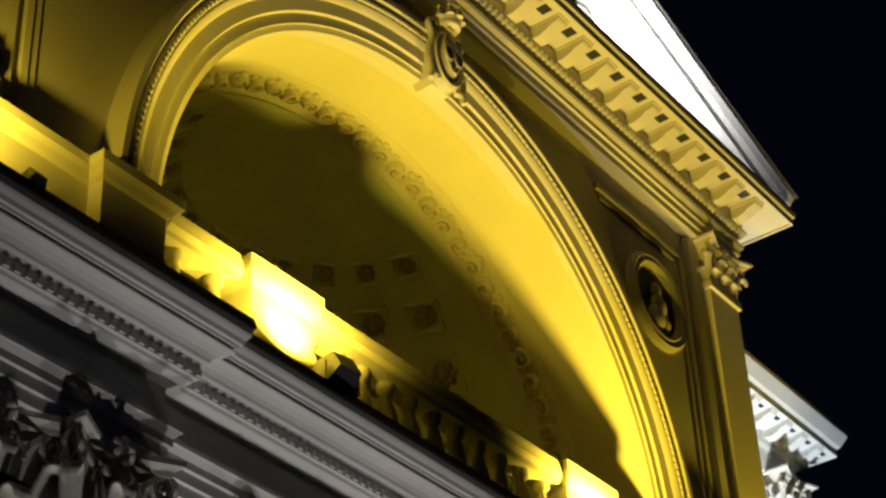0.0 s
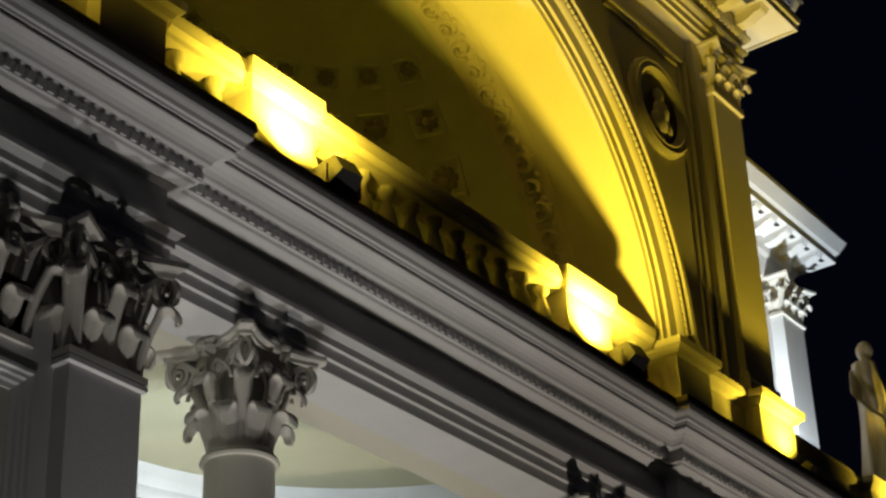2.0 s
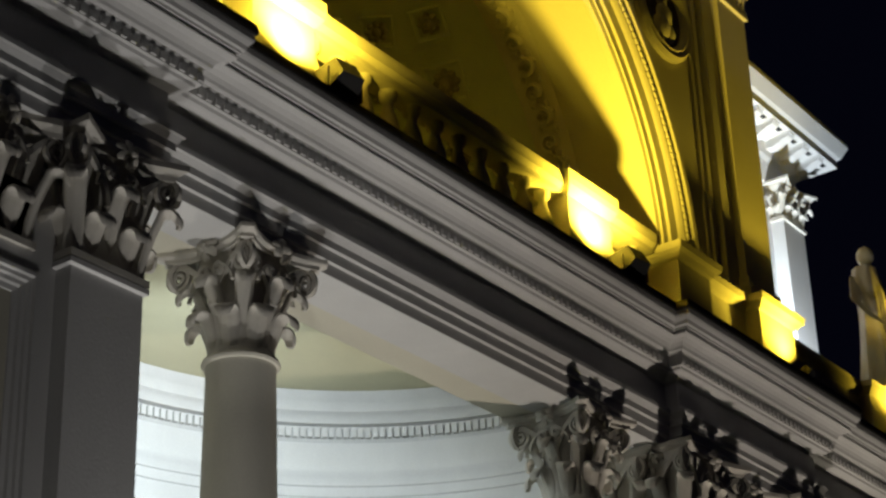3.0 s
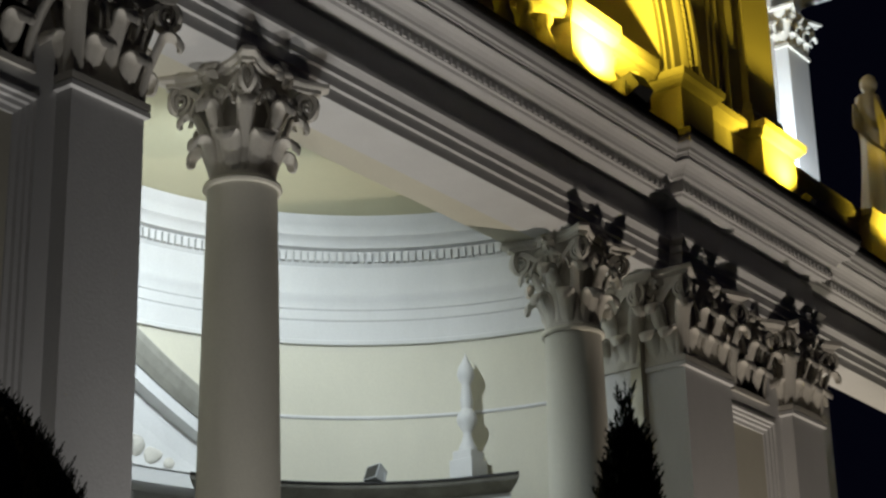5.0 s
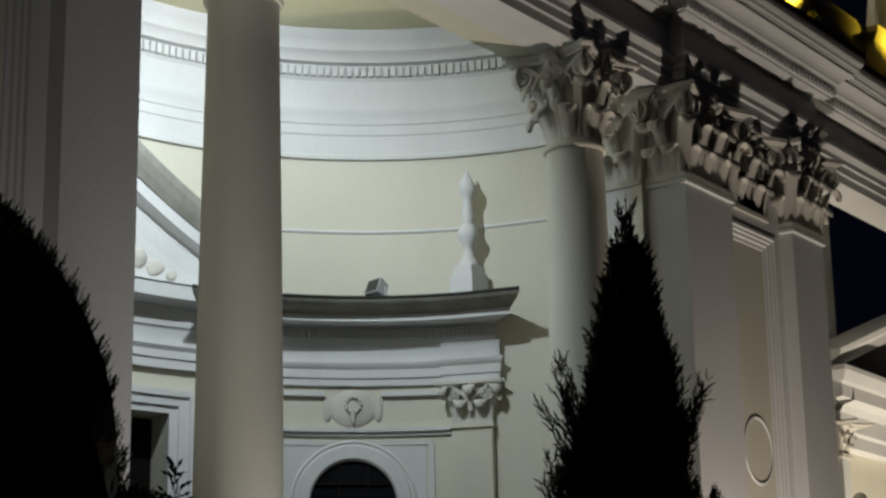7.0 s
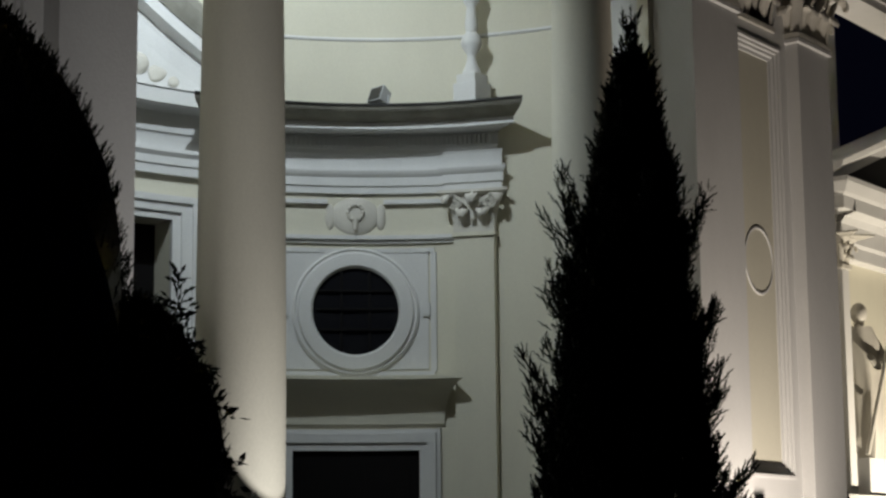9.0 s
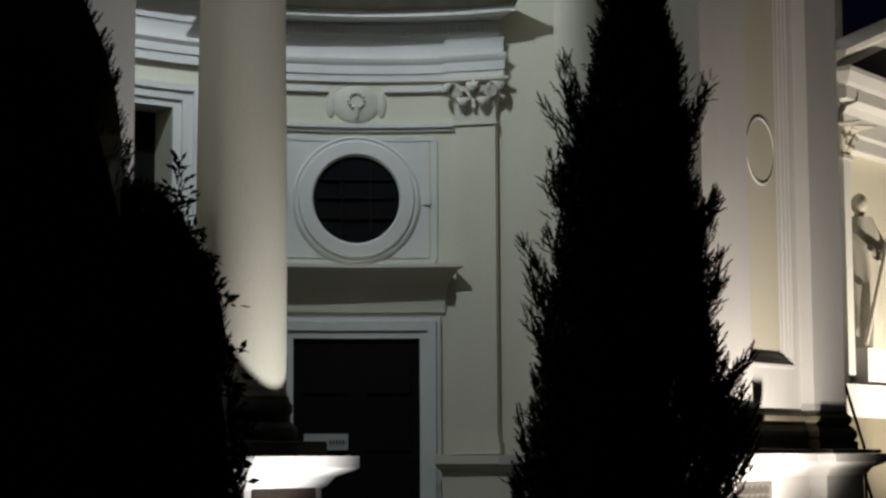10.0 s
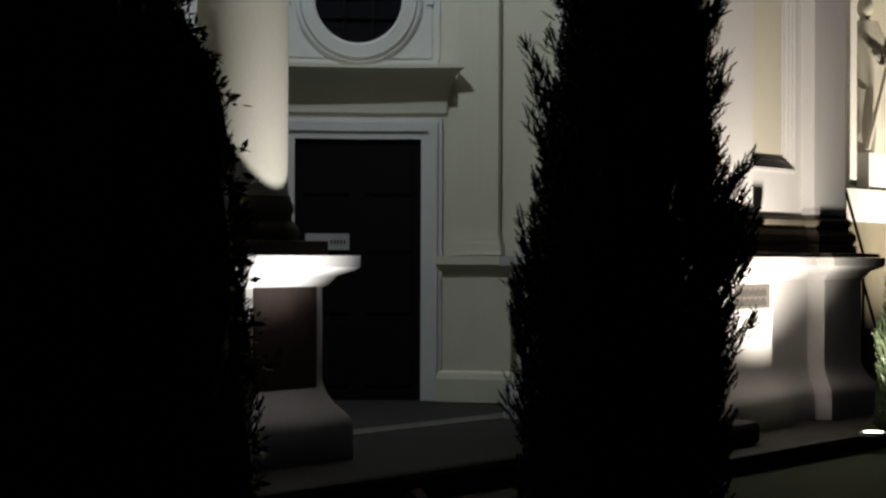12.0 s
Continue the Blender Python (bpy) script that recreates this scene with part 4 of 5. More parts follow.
def rosette_mesh(r):
    """A round flower of eight lobes in one skin, looking towards -y."""
    bm = bmesh.new()
    rings = []
    for q, d in ((1.0, 0.0), (0.98, 0.10), (0.80, 0.30), (0.62, 0.34), (0.46, 0.16), (0.36, 0.18), (0.30, 0.40), (0.16, 0.50), (0.02, 0.52)):
        ring = []
        for k in range(48):
            t = 2 * math.pi * k / 48
            lobe = abs(math.cos(4 * t)) if q > 0.4 else 1.0
            w = q * (0.80 + 0.20 * lobe) if q > 0.4 else q
            ring.append((r * w * math.cos(t), -r * d * (0.45 + 0.55 * lobe), r * w * math.sin(t)))
        rings.append(ring)
    return loft(bm, rings, True, False)


def coffer_mesh(s):
    """A sunk square frame with a rosette, looking towards -y."""
    bm = bmesh.new()
    rings = []
    for h, y in ((s, 0.03), (s, -0.05), (s * 0.9, -0.05), (s * 0.84, -0.02), (s * 0.80, -0.02), (s * 0.74, 0.02)):
        rings.append([(-h, y, -h), (h, y, -h), (h, y, h), (-h, y, h)])
    loft(bm, rings, True, False)
    return bm


for row, (el, s) in enumerate(((14, 0.28), (28, 0.26), (40, 0.22), (51, 0.18), (61, 0.14))):
    cm = piece("coffer_%d" % row, lambda: coffer_mesh(s), CONCH, False)
    rm = piece("rosette_%d" % row, lambda: rosette_mesh(s * 0.72), DARKER_STUCCO)
    for k in range(1, 12):
        az = 15 * k
        ce, se = math.cos(radians(el)), math.sin(radians(el))
        m = Matrix.Translation((AX + CR * ce * math.cos(radians(az)), CY + CR * ce * math.sin(radians(az)), AZ + CR * se)) @ Matrix.Rotation(radians(az - 90), 4, "Z") @ Matrix.Rotation(radians(el), 4, "X")
        c = put("coffer", cm, m @ Matrix.Translation((0, -0.01, 0)), conch)
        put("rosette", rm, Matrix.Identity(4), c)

# keystone with a crowned cartouche
key = empty("keystone", (0, 0, 0), "stucco keystone cartouche with a crown", "keystone")
bm = bmesh.new()
loft(bm, [[(MID - w, y, z) for w, y in ((h, 8.46), (h, f), (-h, f), (-h, 8.46))] for z, h, f in ((13.42, 0.13, 8.25), (13.5, 0.17, 8.21), (14.0, 0.21, 8.19), (14.12, 0.19, 8.22))])
part("block", bm, CREAM, key)
def tube(bm, pts, r, seg=8):
    """A round rod along a row of points."""
    pts = [Vector(p) for p in pts]
    rings = []
    for i, p in enumerate(pts):
        d = (pts[min(i + 1, len(pts) - 1)] - pts[max(i - 1, 0)]).normalized()
        n = Vector((0, 1, 0)) - d * d.y
        n.normalize()
        b = d.cross(n)
        rings.append([p + (n * math.cos(2 * math.pi * k / seg) + b * math.sin(2 * math.pi * k / seg)) * r for k in range(seg)])
    return loft(bm, rings)


bm = bmesh.new()
rings = []
for q, y in ((1.0, 8.24), (1.0, 8.15), (0.93, 8.12), (0.84, 8.13), (0.78, 8.15), (0.55, 8.105), (0.28, 8.075), (0.02, 8.065)):
    rings.append([(MID + 0.235 * q * math.cos(2 * math.pi * k / 40), y, 13.76 + 0.33 * q * math.sin(2 * math.pi * k / 40) * (1.0 if k < 20 else 1.08)) for k in range(40)])
loft(bm, rings, True, False)
part("shield", bm, STUCCO, key, "oval stucco shield", True)
bm = bmesh.new()
for s in (-1, 1):
    tube(bm, [(MID + s * (0.02 + 0.11 * math.sin(t * 2.4)), 8.085, 13.55 + 0.43 * t) for t in (k / 16 for k in range(17))], 0.016)
    tube(bm, [(MID + s * 0.075 + 0.06 * math.cos(6.3 * k / 16), 8.075, 13.76 + 0.09 * math.sin(6.3 * k / 16)) for k in range(17)], 0.014)
part("monogram", bm, STUCCO, key, "interlaced stucco strokes on the shield", True)
for s in (-1, 1):
    bm = bmesh.new()
    line = []
    for k in range(40):
        t = k / 39
        if t < 0.35:
            a, rad, oz = 2.6 - 9 * t, 0.035 + 0.14 * t, 13.40
        elif t < 0.65:
            u = (t - 0.35) / 0.3
            line.append((MID + s * (0.25 + 0.03 * math.sin(u * 6.3)), 8.17, 13.47 + 0.56 * u))
            continue
        else:
            a, rad, oz = -0.4 + 9 * (t - 0.65), 0.084 - 0.14 * (t - 0.65), 14.08
        line.append((MID + s * (0.19 + rad * math.cos(a)), 8.17, oz + rad * math.sin(a)))
    tube(bm, line, 0.032)
    part("scroll", bm, STUCCO, key, smooth=True)
bm = lathe([(0.12, 0), (0.13, 0.03), (0.12, 0.05), (0.14, 0.10)], 16)
for k in range(8):
    t = 2 * math.pi * k / 8
    bmesh.ops.create_cone(bm, segments=6, radius1=0.045, radius2=0.012, depth=0.12, cap_ends=True, matrix=Matrix.Translation((0.135 * math.cos(t), 0.135 * math.sin(t), 0.15)))
    bmesh.ops.create_uvsphere(bm, u_segments=6, v_segments=4, radius=0.022, matrix=Matrix.Translation((0.14 * math.cos(t), 0.14 * math.sin(t), 0.22)))
bm.transform(Matrix.Translation((MID, 8.12, 14.12)))
part("crown", bm, STUCCO, key, smooth=True)

# upper pilasters, spandrel panels and medallions
for side in (1, -1):
    f = (lambda x: x) if side > 0 else mirror
    def span(a, b):
        return (min(f(a), f(b)), max(f(a), f(b)))
    x0, x1 = span(17.22, 17.88)
    p = empty("pilaster", (0, 0, 0), "plaster pilaster of the upper storey with leaf capital", "pilaster", "pilasters of the upper storey")
    part("shaft", sweep(rect(x0, x1, 8.28, 8.6), [(-0.06, 10.03), (0.06, 10.03), (0.06, 10.15), (0.04, 10.2), (0.04, 10.26), (0.0, 10.3), (0.0, 13.86), (0.035, 13.87), (0.035, 13.92), (-0.06, 13.92)]), CREAM, p)
    b0, b1 = span(16.95, 17.22)
    part("half_pilaster", boxes((b0, b1, 8.36, 8.6, 10.03, 14.5), bevel=0.01), CREAM, p)
    flat_capital(p, x0, x1, 8.28, 0.32, 13.92, 0.60)
    # moulded spandrel frame
    fr = empty("spandrel_frame", (0, 0, 0), "moulded plaster frame of the spandrel beside the arch", "moulding", "spandrel frames")
    x0, x1 = span(15.0, 16.85)
    bm = bmesh.new()
    for u, y in ((0.0, 8.40), (0.09, 8.425)):
        for bx in ((x0 + u, x1 - u, 14.12 - u, 14.20 - u), ((x1 - u - 0.08, x1 - u, 10.2, 14.2 - u) if side > 0 else (x0 + u, x0 + u + 0.08, 10.2, 14.2 - u))):
            box(bm, bx[0], bx[1], y, 8.455, bx[2], bx[3], bevel=0.01)
    part("frame", bm, CREAM, fr)
    md = empty("medallion", (0, 0, 0), "round plaster medallion with dark relief in the spandrel", "medallion", "medallions")
    cx, cz = f(16.10), 13.16
    bm = bmesh.new()
    rings = []
    for k in range(49):
        a = 2 * math.pi * k / 48
        rings.append([(cx + r * math.cos(a), y, cz + r * math.sin(a)) for r, y in ((0.60, 8.455), (0.60, 8.40), (0.56, 8.36), (0.51, 8.38), (0.48, 8.36), (0.42, 8.42), (0.41, 8.455))])
    loft(bm, rings, True, False)
    part("rim", bm, CREAM, md, smooth=True)
    bm = lathe([(0.42, 0), (0.42, 0.02)], 40)
    bm.transform(Matrix.Translation((cx, 8.452, cz)) @ Matrix.Rotation(radians(90), 4, "X"))
    part("field", bm, MARBLE, md, "dark medallion ground")
    bm = bmesh.new()
    for dx, dz, r in ((0, 0.15, 0.11), (0.02, -0.05, 0.16), (-0.05, -0.22, 0.17), (0.1, -0.24, 0.13)):
        bmesh.ops.create_icosphere(bm, subdivisions=2, radius=r, matrix=Matrix.Translation((cx + dx, 8.42, cz + dz)) @ Matrix.Diagonal((0.9, 0.5, 1, 1)))
    part("relief", bm, STUCCO, md, "plain plaster relief", True)

# upper entablature and gable
TOP = 14.52
ULINE = [(mirror(17.98), 10.0), (mirror(17.98), 8.28), (17.98, 8.28), (17.98, 10.0)]
ue = empty("entablature", (0, 0, 0), "plaster entablature with modillions under the gable", "entablature")
part("architrave", sweep(ULINE, [(-0.4, TOP), (0, TOP), (0, TOP + 0.09), (0.03, TOP + 0.095), (0.03, TOP + 0.19), (0.06, TOP + 0.195), (0.06, TOP + 0.26), (0.10, TOP + 0.30), (0.11, TOP + 0.34), (-0.4, TOP + 0.34)]), CREAM, ue)
part("bed_moulding", sweep(ULINE, [(-0.4, TOP + 0.342), (0.05, TOP + 0.342), (0.05, TOP + 0.42), (0.08, TOP + 0.44), (0.15, TOP + 0.52), (0.15, TOP + 0.56), (-0.4, TOP + 0.56)]), CREAM, ue)
part("cornice", sweep(ULINE, [(-0.4, TOP + 0.562), (0.12, TOP + 0.562), (0.12, TOP + 0.73), (0.56, TOP + 0.73), (0.56, TOP + 0.71), (0.59, TOP + 0.71), (0.59, TOP + 0.80), (0.62, TOP + 0.82), (0.62, TOP + 0.86), (-0.4, TOP + 0.9)]), CREAM, ue)
part("flashing", sweep(ULINE, [(-0.4, TOP + 0.91), (0.63, TOP + 0.865), (0.64, TOP + 0.87), (0.64, TOP + 0.90), (-0.4, TOP + 0.95)]), METAL_SHADE, ue, "dark sheet metal on the cornice")
egg = piece("egg", lambda: lathe([(0.001, -0.045), (0.024, -0.03), (0.032, 0.0), (0.028, 0.03), (0.012, 0.045)], 8), CREAM)
for k in range(130):
    put("egg", egg, Matrix.Translation((mirror(17.9) + (2 * 17.9 - 2 * MID) * k / 129, 8.28 - 0.125, TOP + 0.48)), ue)


def modillion_mesh():
    bm = bmesh.new()
    rings = []
    for y, z in ((0.0, -0.155), (-0.10, -0.165), (-0.2, -0.13), (-0.28, -0.085), (-0.34, -0.075), (-0.38, -0.05), (-0.39, 0.0)):
        rings.append([(-0.085, y, 0.0), (0.085, y, 0.0), (0.085, y, z - 0.001), (-0.085, y, z - 0.001)])
    loft(bm, rings)
    box(bm, -0.10, 0.10, -0.40, 0.0, -0.022, -0.001)
    return bm


mo = piece("modillion", modillion_mesh, CREAM)
# flat black plates: the shade inside the sunk coffers is painted, not modelled
sq = piece("soffit_shade_plate", lambda: boxes((-0.065, 0.065, -0.065, 0.065, -0.004, 0.0), bevel=0), INK_SHADE, False)
for k in range(26):
    x = mirror(17.86) + (2 * 17.86 - 2 * MID) * k / 25
    put("modillion", mo, Matrix.Translation((x, 8.28 - 0.12, TOP + 0.73)), ue)
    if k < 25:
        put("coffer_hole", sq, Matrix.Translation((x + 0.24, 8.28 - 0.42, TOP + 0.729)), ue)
gb = empty("gable", (0, 0, 0), "white plaster gable with raking cornice over the arch", "gable")
SL = 0.335
bm = bmesh.new()
loft(bm, [[(mirror(18.0), y, 15.4), (18.0, y, 15.4), (MID, y, 15.4 + 6.15 * SL)] for y in (8.3, 8.7)])
part("tympanum", bm, WHITE, gb, "bright white tympanum")
RAKE = [(0.0, -0.30), (0.14, -0.28), (0.14, -0.16), (0.50, -0.14), (0.52, -0.02), (0.58, 0.02), (0.64, 0.10), (0.65, 0.15), (0.0, 0.15)]
for s in (1, -1):
    bm = bmesh.new()
    rings = []
    for x in (18.62, MID):
        xx = x if s > 0 else mirror(x)
        z = 15.42 + (18.62 - x) * SL + 0.12
        rings.append([(xx, 8.28 - u, max(15.43, z + dz)) for u, dz in RAKE])
    loft(bm, rings)
    part("raking_cornice", bm, WHITE, gb)
    bm = bmesh.new()
    rings = []
    for x in (18.68, MID):
        xx = x if s > 0 else mirror(x)
        z = 15.42 + (18.68 - x) * SL + 0.12
        rings.append([(xx, 7.60, z + 0.13), (xx, 7.60, z + 0.19), (xx, 12.0, z + 0.19), (xx, 12.0, z + 0.13)])
    loft(bm, rings)
    part("roof", bm, METAL_SHADE, gb, "dark sheet metal roof")
rel = bmesh.new()
rng = random.Random(4)
for x, z, r in ((15.0, 17.0, 0.10), (15.35, 16.55, 0.11), (15.95, 16.25, 0.12), (16.1, 16.0, 0.2), (16.35, 15.9, 0.18), (16.7, 15.75, 0.15), (15.7, 15.9, 0.2), (15.2, 15.95, 0.25), (14.6, 16.1, 0.3), (17.1, 15.62, 0.1)):
    for q in range(3):
        bmesh.ops.create_icosphere(rel, subdivisions=2, radius=r * rng.uniform(0.5, 0.9), matrix=Matrix.Translation((x + rng.uniform(-r, r) * 0.6, 8.26, z + rng.uniform(-r, r) * 0.5)) @ Matrix.Diagonal((1.1, 0.7, 1.0, 1)))
for v in rel.verts:
    v.co += 0.03 * noise.noise_vector(v.co * 8)
part("relief", rel, STUCCO, gb, "white stucco relief", True)
# body of the building behind
tagged(part("wall_body", boxes((5.8, 17.9, 13.9, 22.0, 0.0, 14.4)), CREAM), "plain body of the church behind the facade", "wall", kind="structure")
tagged(part("wall_return", boxes((17.5, 17.9, 8.6, 14.0, 0.0, 14.5)), CREAM), "plain side wall of the church", "wall", kind="structure")
tagged(part("wall_return_west", boxes((5.8, 6.2, 8.6, 14.0, 0.0, 14.5)), CREAM), "plain side wall of the church", "wall", kind="structure")

# floodlights on the main cornice
for lx in (9.86, 14.22):
    floodlight((lx + 0.22, 8.10, 9.22), 172, 30, 0.32, BLACK, "black box floodlight on the cornice ledge", "cornice floodlights")
for lx in (6.7, 17.75):
    floodlight((lx, 7.94, 9.16), 180, 40, 0.16, BLACK, "small black floodlight on the projecting cornice", "cornice floodlights")

# ---- right side: parapet with statue, far wing, aedicule ----
par = empty("parapet", (0, 0, 0), "plaster parapet with block above the side bay", "parapet")
part("wall", sweep([(18.05, 8.42), (20.15, 8.42), (20.15, 8.28), (21.0, 8.28), (21.0, 8.42), (27, 8.42)], [(-0.3, ATTIC), (0, ATTIC), (0, 9.80), (0.03, 9.83), (0.08, 9.88), (0.09, 9.95), (-0.3, 9.97)]), CREAM, par)


def statue_mesh(h, seed, lean=0.1, staff=False):
    """A plain draped standing figure, one mesh."""
    bm = bmesh.new()
    rings = []
    rr = random.Random(seed)
    for i in range(25):
        s = i / 24
        z = h * 0.84 * s
        w = 0.20 * (1.15 - 0.45 * s + 0.28 * math.exp(-((s - 0.86) / 0.12) ** 2)) * h / 1.8
        d = 0.17 * (1.1 - 0.35 * s) * h / 1.8
        ring = []
        for k in range(28):
            a = 2 * math.pi * k / 28
            fold = 1 + (0.10 * (1 - 0.5 * s)) * math.sin(a * 7 + 2.2 * s + seed) + 0.05 * math.sin(a * 3 - 5 * s)
            ring.append((w * fold * math.cos(a) + lean * 0.25 * math.sin(s * 3), d * fold * math.sin(a), z))
        rings.append(ring)
    loft(bm, rings)
    off = lean * 0.25 * math.sin(3)
    bmesh.ops.create_uvsphere(bm, u_segments=16, v_segments=10, radius=0.105 * h / 1.8, matrix=Matrix.Translation((off, -0.03, h * 0.925)) @ Matrix.Diagonal((0.9, 1, 1.2, 1)))
    bmesh.ops.create_cone(bm, segments=12, radius1=0.07, radius2=0.06, depth=0.2, cap_ends=True, matrix=Matrix.Translation((off, -0.01, h * 0.85)))
    for pts in (((0.2, 0.0, 0.74), (0.30, -0.12, 0.60), (0.12, -0.28, 0.58), (0.02, -0.32, 0.63)), ((-0.2, 0.0, 0.74), (-0.30, -0.06, 0.58), (-0.22, -0.20, 0.46), (-0.12, -0.26, 0.42))):
        rs = []
        for i, p in enumerate(pts):
            r = (0.085, 0.08, 0.065, 0.05)[i]
            rs.append([(p[0] + off + r * math.cos(2 * math.pi * k / 10), p[1] + r * 0.5 * math.sin(2 * math.pi * k / 10), p[2] * h + r * math.sin(2 * math.pi * k / 10)) for k in range(10)])
        loft(bm, rs)
    if staff:
        bmesh.ops.create_cone(bm, segments=10, radius1=0.03, radius2=0.03, depth=1.45, cap_ends=True, matrix=Matrix.Translation((0.10, -0.34, 0.74)) @ Matrix.Rotation(radians(14), 4, "Y"))
    return bm


st = part("statue", statue_mesh(1.95, 2, 0.2), STUCCO, None, smooth=True)
st.location = (20.62, 8.32, 9.97)
st.rotation_euler = (0, 0, radians(-20))
tagged(st, "draped plaster statue standing on the parapet", "statue")

wing = empty("church_wing", (-0.30, 0, -0.10), "white wing of the church with modillion cornice", "building")
part("wall", boxes((18.1, 23.75, 10.5, 20, -0.28, 14.6)), WHITE, wing)
WL = [(17.95, 10.45), (23.8, 10.45), (23.8, 20)]
part("architrave", sweep(WL, [(-0.3, 14.5), (0, 14.5), (0.03, 14.65), (0.06, 14.8), (0.1, 14.86), (-0.3, 14.86)]), WHITE, wing)
part("cornice", sweep(WL, [(-0.3, 14.862), (0.1, 14.862), (0.14, 15.05), (0.55, 15.1), (0.55, 15.22), (0.60, 15.26), (0.70, 15.45), (0.70, 15.52), (-0.3, 15.55)]), WHITE, wing)
mo2 = piece("modillion_wing", modillion_mesh, WHITE)
sq2 = sq
for k in range(13):
    x = 18.2 + 0.47 * k
    put("modillion", mo2, Matrix.Translation((x, 10.45 - 0.13, 15.09)), wing)
    # the same black plates paint the coffer shade on the wing
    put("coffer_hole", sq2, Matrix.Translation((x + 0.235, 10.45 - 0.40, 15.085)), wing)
pl = part("pilaster_shaft", boxes((23.1, 23.75, 10.3, 10.6, 9.4, 13.9)), WHITE, wing)
flat_capital(wing, 23.1, 23.75, 10.3, 0.3, 13.9, 0.6)
part("window_arch", arch_sweep(21.4, 12.6, [(1.0, 10.5), (1.0, 10.42), (1.2, 10.40), (1.3, 10.5)], n=32), WHITE, wing)
for x in (20.1, 22.4):
    part("window_jamb", boxes((x, x + 0.3, 10.40, 10.5, 9.0, 12.6)), WHITE, wing)

aed = empty("aedicule", (0, 0, 0), "warm white plaster aedicule with pediment and statue niche", "aedicule")
part("wall", boxes((21.9, 28.0, 10.35, 10.9, 0.0, 6.3)), CREAM, aed)
part("entablature", sweep([(22.4, 10.6), (22.4, 10.15), (27.0, 10.15), (27.0, 10.6)], [(-0.2, 5.5), (0, 5.5), (0, 5.66), (0.04, 5.70), (0.04, 5.92), (0.10, 6.0), (0.26, 6.04), (0.26, 6.20), (0.30, 6.24), (0.37, 6.36), (0.37, 6.42), (-0.2, 6.44)]), WHITE, aed)
bm = bmesh.new()
for s in (1, -1):
    rings = []
    for x in (22.0, 24.7):
        xx = x if s > 0 else 49.4 - x
        z = 6.46 + (x - 22.0) * 0.36
        rings.append([(xx, 10.35 - u, z + dz) for u, dz in ((0, -0.2), (0.35, -0.12), (0.37, 0.0), (0.52, 0.08), (0.54, 0.16), (0, 0.18))])
    loft(bm, rings)
part("raking_cornice", bm, WHITE, aed)
# tympanum coloured near black in place of the shadow under its cornice
bm = bmesh.new()
loft(bm, [[(22.2, y, 6.42), (27.2, y, 6.42), (24.7, y, 7.3)] for y in (10.2, 10.4)])
part("tympanum", bm, METAL_SHADE, aed, "tympanum with its shadow put into a dark colour")
part("pilaster_shaft", boxes((22.20, 22.40, 9.98, 10.4, 2.45, 5.28)), WHITE, aed)
flat_capital(aed, 22.18, 22.40, 9.98, 0.1, 5.28, 0.44)
part("base", boxes((21.75, 26.65, 9.82, 10.4, 2.04, 2.45)), WHITE, aed)
# the shade under the ledge is put into this course's colour
part("plinth_course", boxes((21.8, 26.6, 9.86, 10.4, 0.0, 2.037)), SHADED_BASE, aed, "course under the aedicule, darkened for its shade")
ps = empty("statue_plinth", (0, 0, 0), "pale stone block under the niche statue", "plinth")
part("block", boxes((22.55, 23.5, 9.88, 10.35, 2.452, 2.92)), WHITE, ps)
st2 = part("statue", statue_mesh(2.0, 5, 0.25, True), STUCCO, None, smooth=True)
st2.location = (22.82, 10.08, 2.92)
st2.rotation_euler = (0, 0, radians(-45))
tagged(st2, "draped pale stone statue holding a staff in the aedicule", "statue")

# ground lamp that shows at the edge of the platform
for lx in (9.55, 16.75, 6.6):
    floodlight((lx, 7.18, 0.0), 180, 50, 0.16, BLACK, "small black ground floodlight at the platform edge", "ground floodlights")
# small white card on a stand before the door
sign = empty("notice_card", (12.80, 10.60, 0.2), "small white notice card on a thin dark stand", "sign")
sign.rotation_euler = (0, 0, radians(-50))
part("card", boxes((-0.19, 0.19, -0.004, 0.004, 1.45, 1.59), bevel=0), PAPER, sign)
for k in range(5):
    part("letter_bar", boxes((0.03 + k * 0.028, 0.044 + k * 0.028, -0.008, -0.004, 1.50, 1.535), bevel=0), INK_SHADE, sign)
part("stand", boxes((-0.012, 0.012, 0.006, 0.03, 0.0, 1.5), (-0.15, 0.15, -0.1, 0.14, 0.0, 0.02), bevel=0), BLACK, sign)
# iron handrail behind the pier
rail = empty("handrail", (0, 0, 0), "thin black iron handrail behind the pier", "handrail")
for p, q in (((19.10, 8.75, 2.70), (19.82, 8.75, 1.64)), ((19.82, 8.75, 1.64), (19.82, 8.75, 0.0)), ((19.10, 8.75, 2.70), (19.10, 8.75, 0.0)), ((19.80, 8.75, 1.36), (20.42, 8.75, 0.44)), ((20.42, 8.75, 0.44), (20.42, 8.75, 0.0))):
    d = Vector(q) - Vector(p)
    bm = bmesh.new()
    bmesh.ops.create_cone(bm, segments=8, radius1=0.018, radius2=0.018, depth=d.length, cap_ends=True, matrix=Matrix.Translation((Vector(p) + Vector(q)) / 2) @ d.to_track_quat("Z", "Y").to_matrix().to_4x4())
    part("bar", bm, BLACK, rail)
# lamp set into the platform edge, switched on
gl = empty("ground_lamp", (16.2, 7.05, 0.0), "round ground lamp shining at the platform edge", "ground lamp")
part("ring", lathe([(0.13, 0.0), (0.13, 0.03), (0.10, 0.04), (0.10, 0.0)], 24), SILVER, gl)
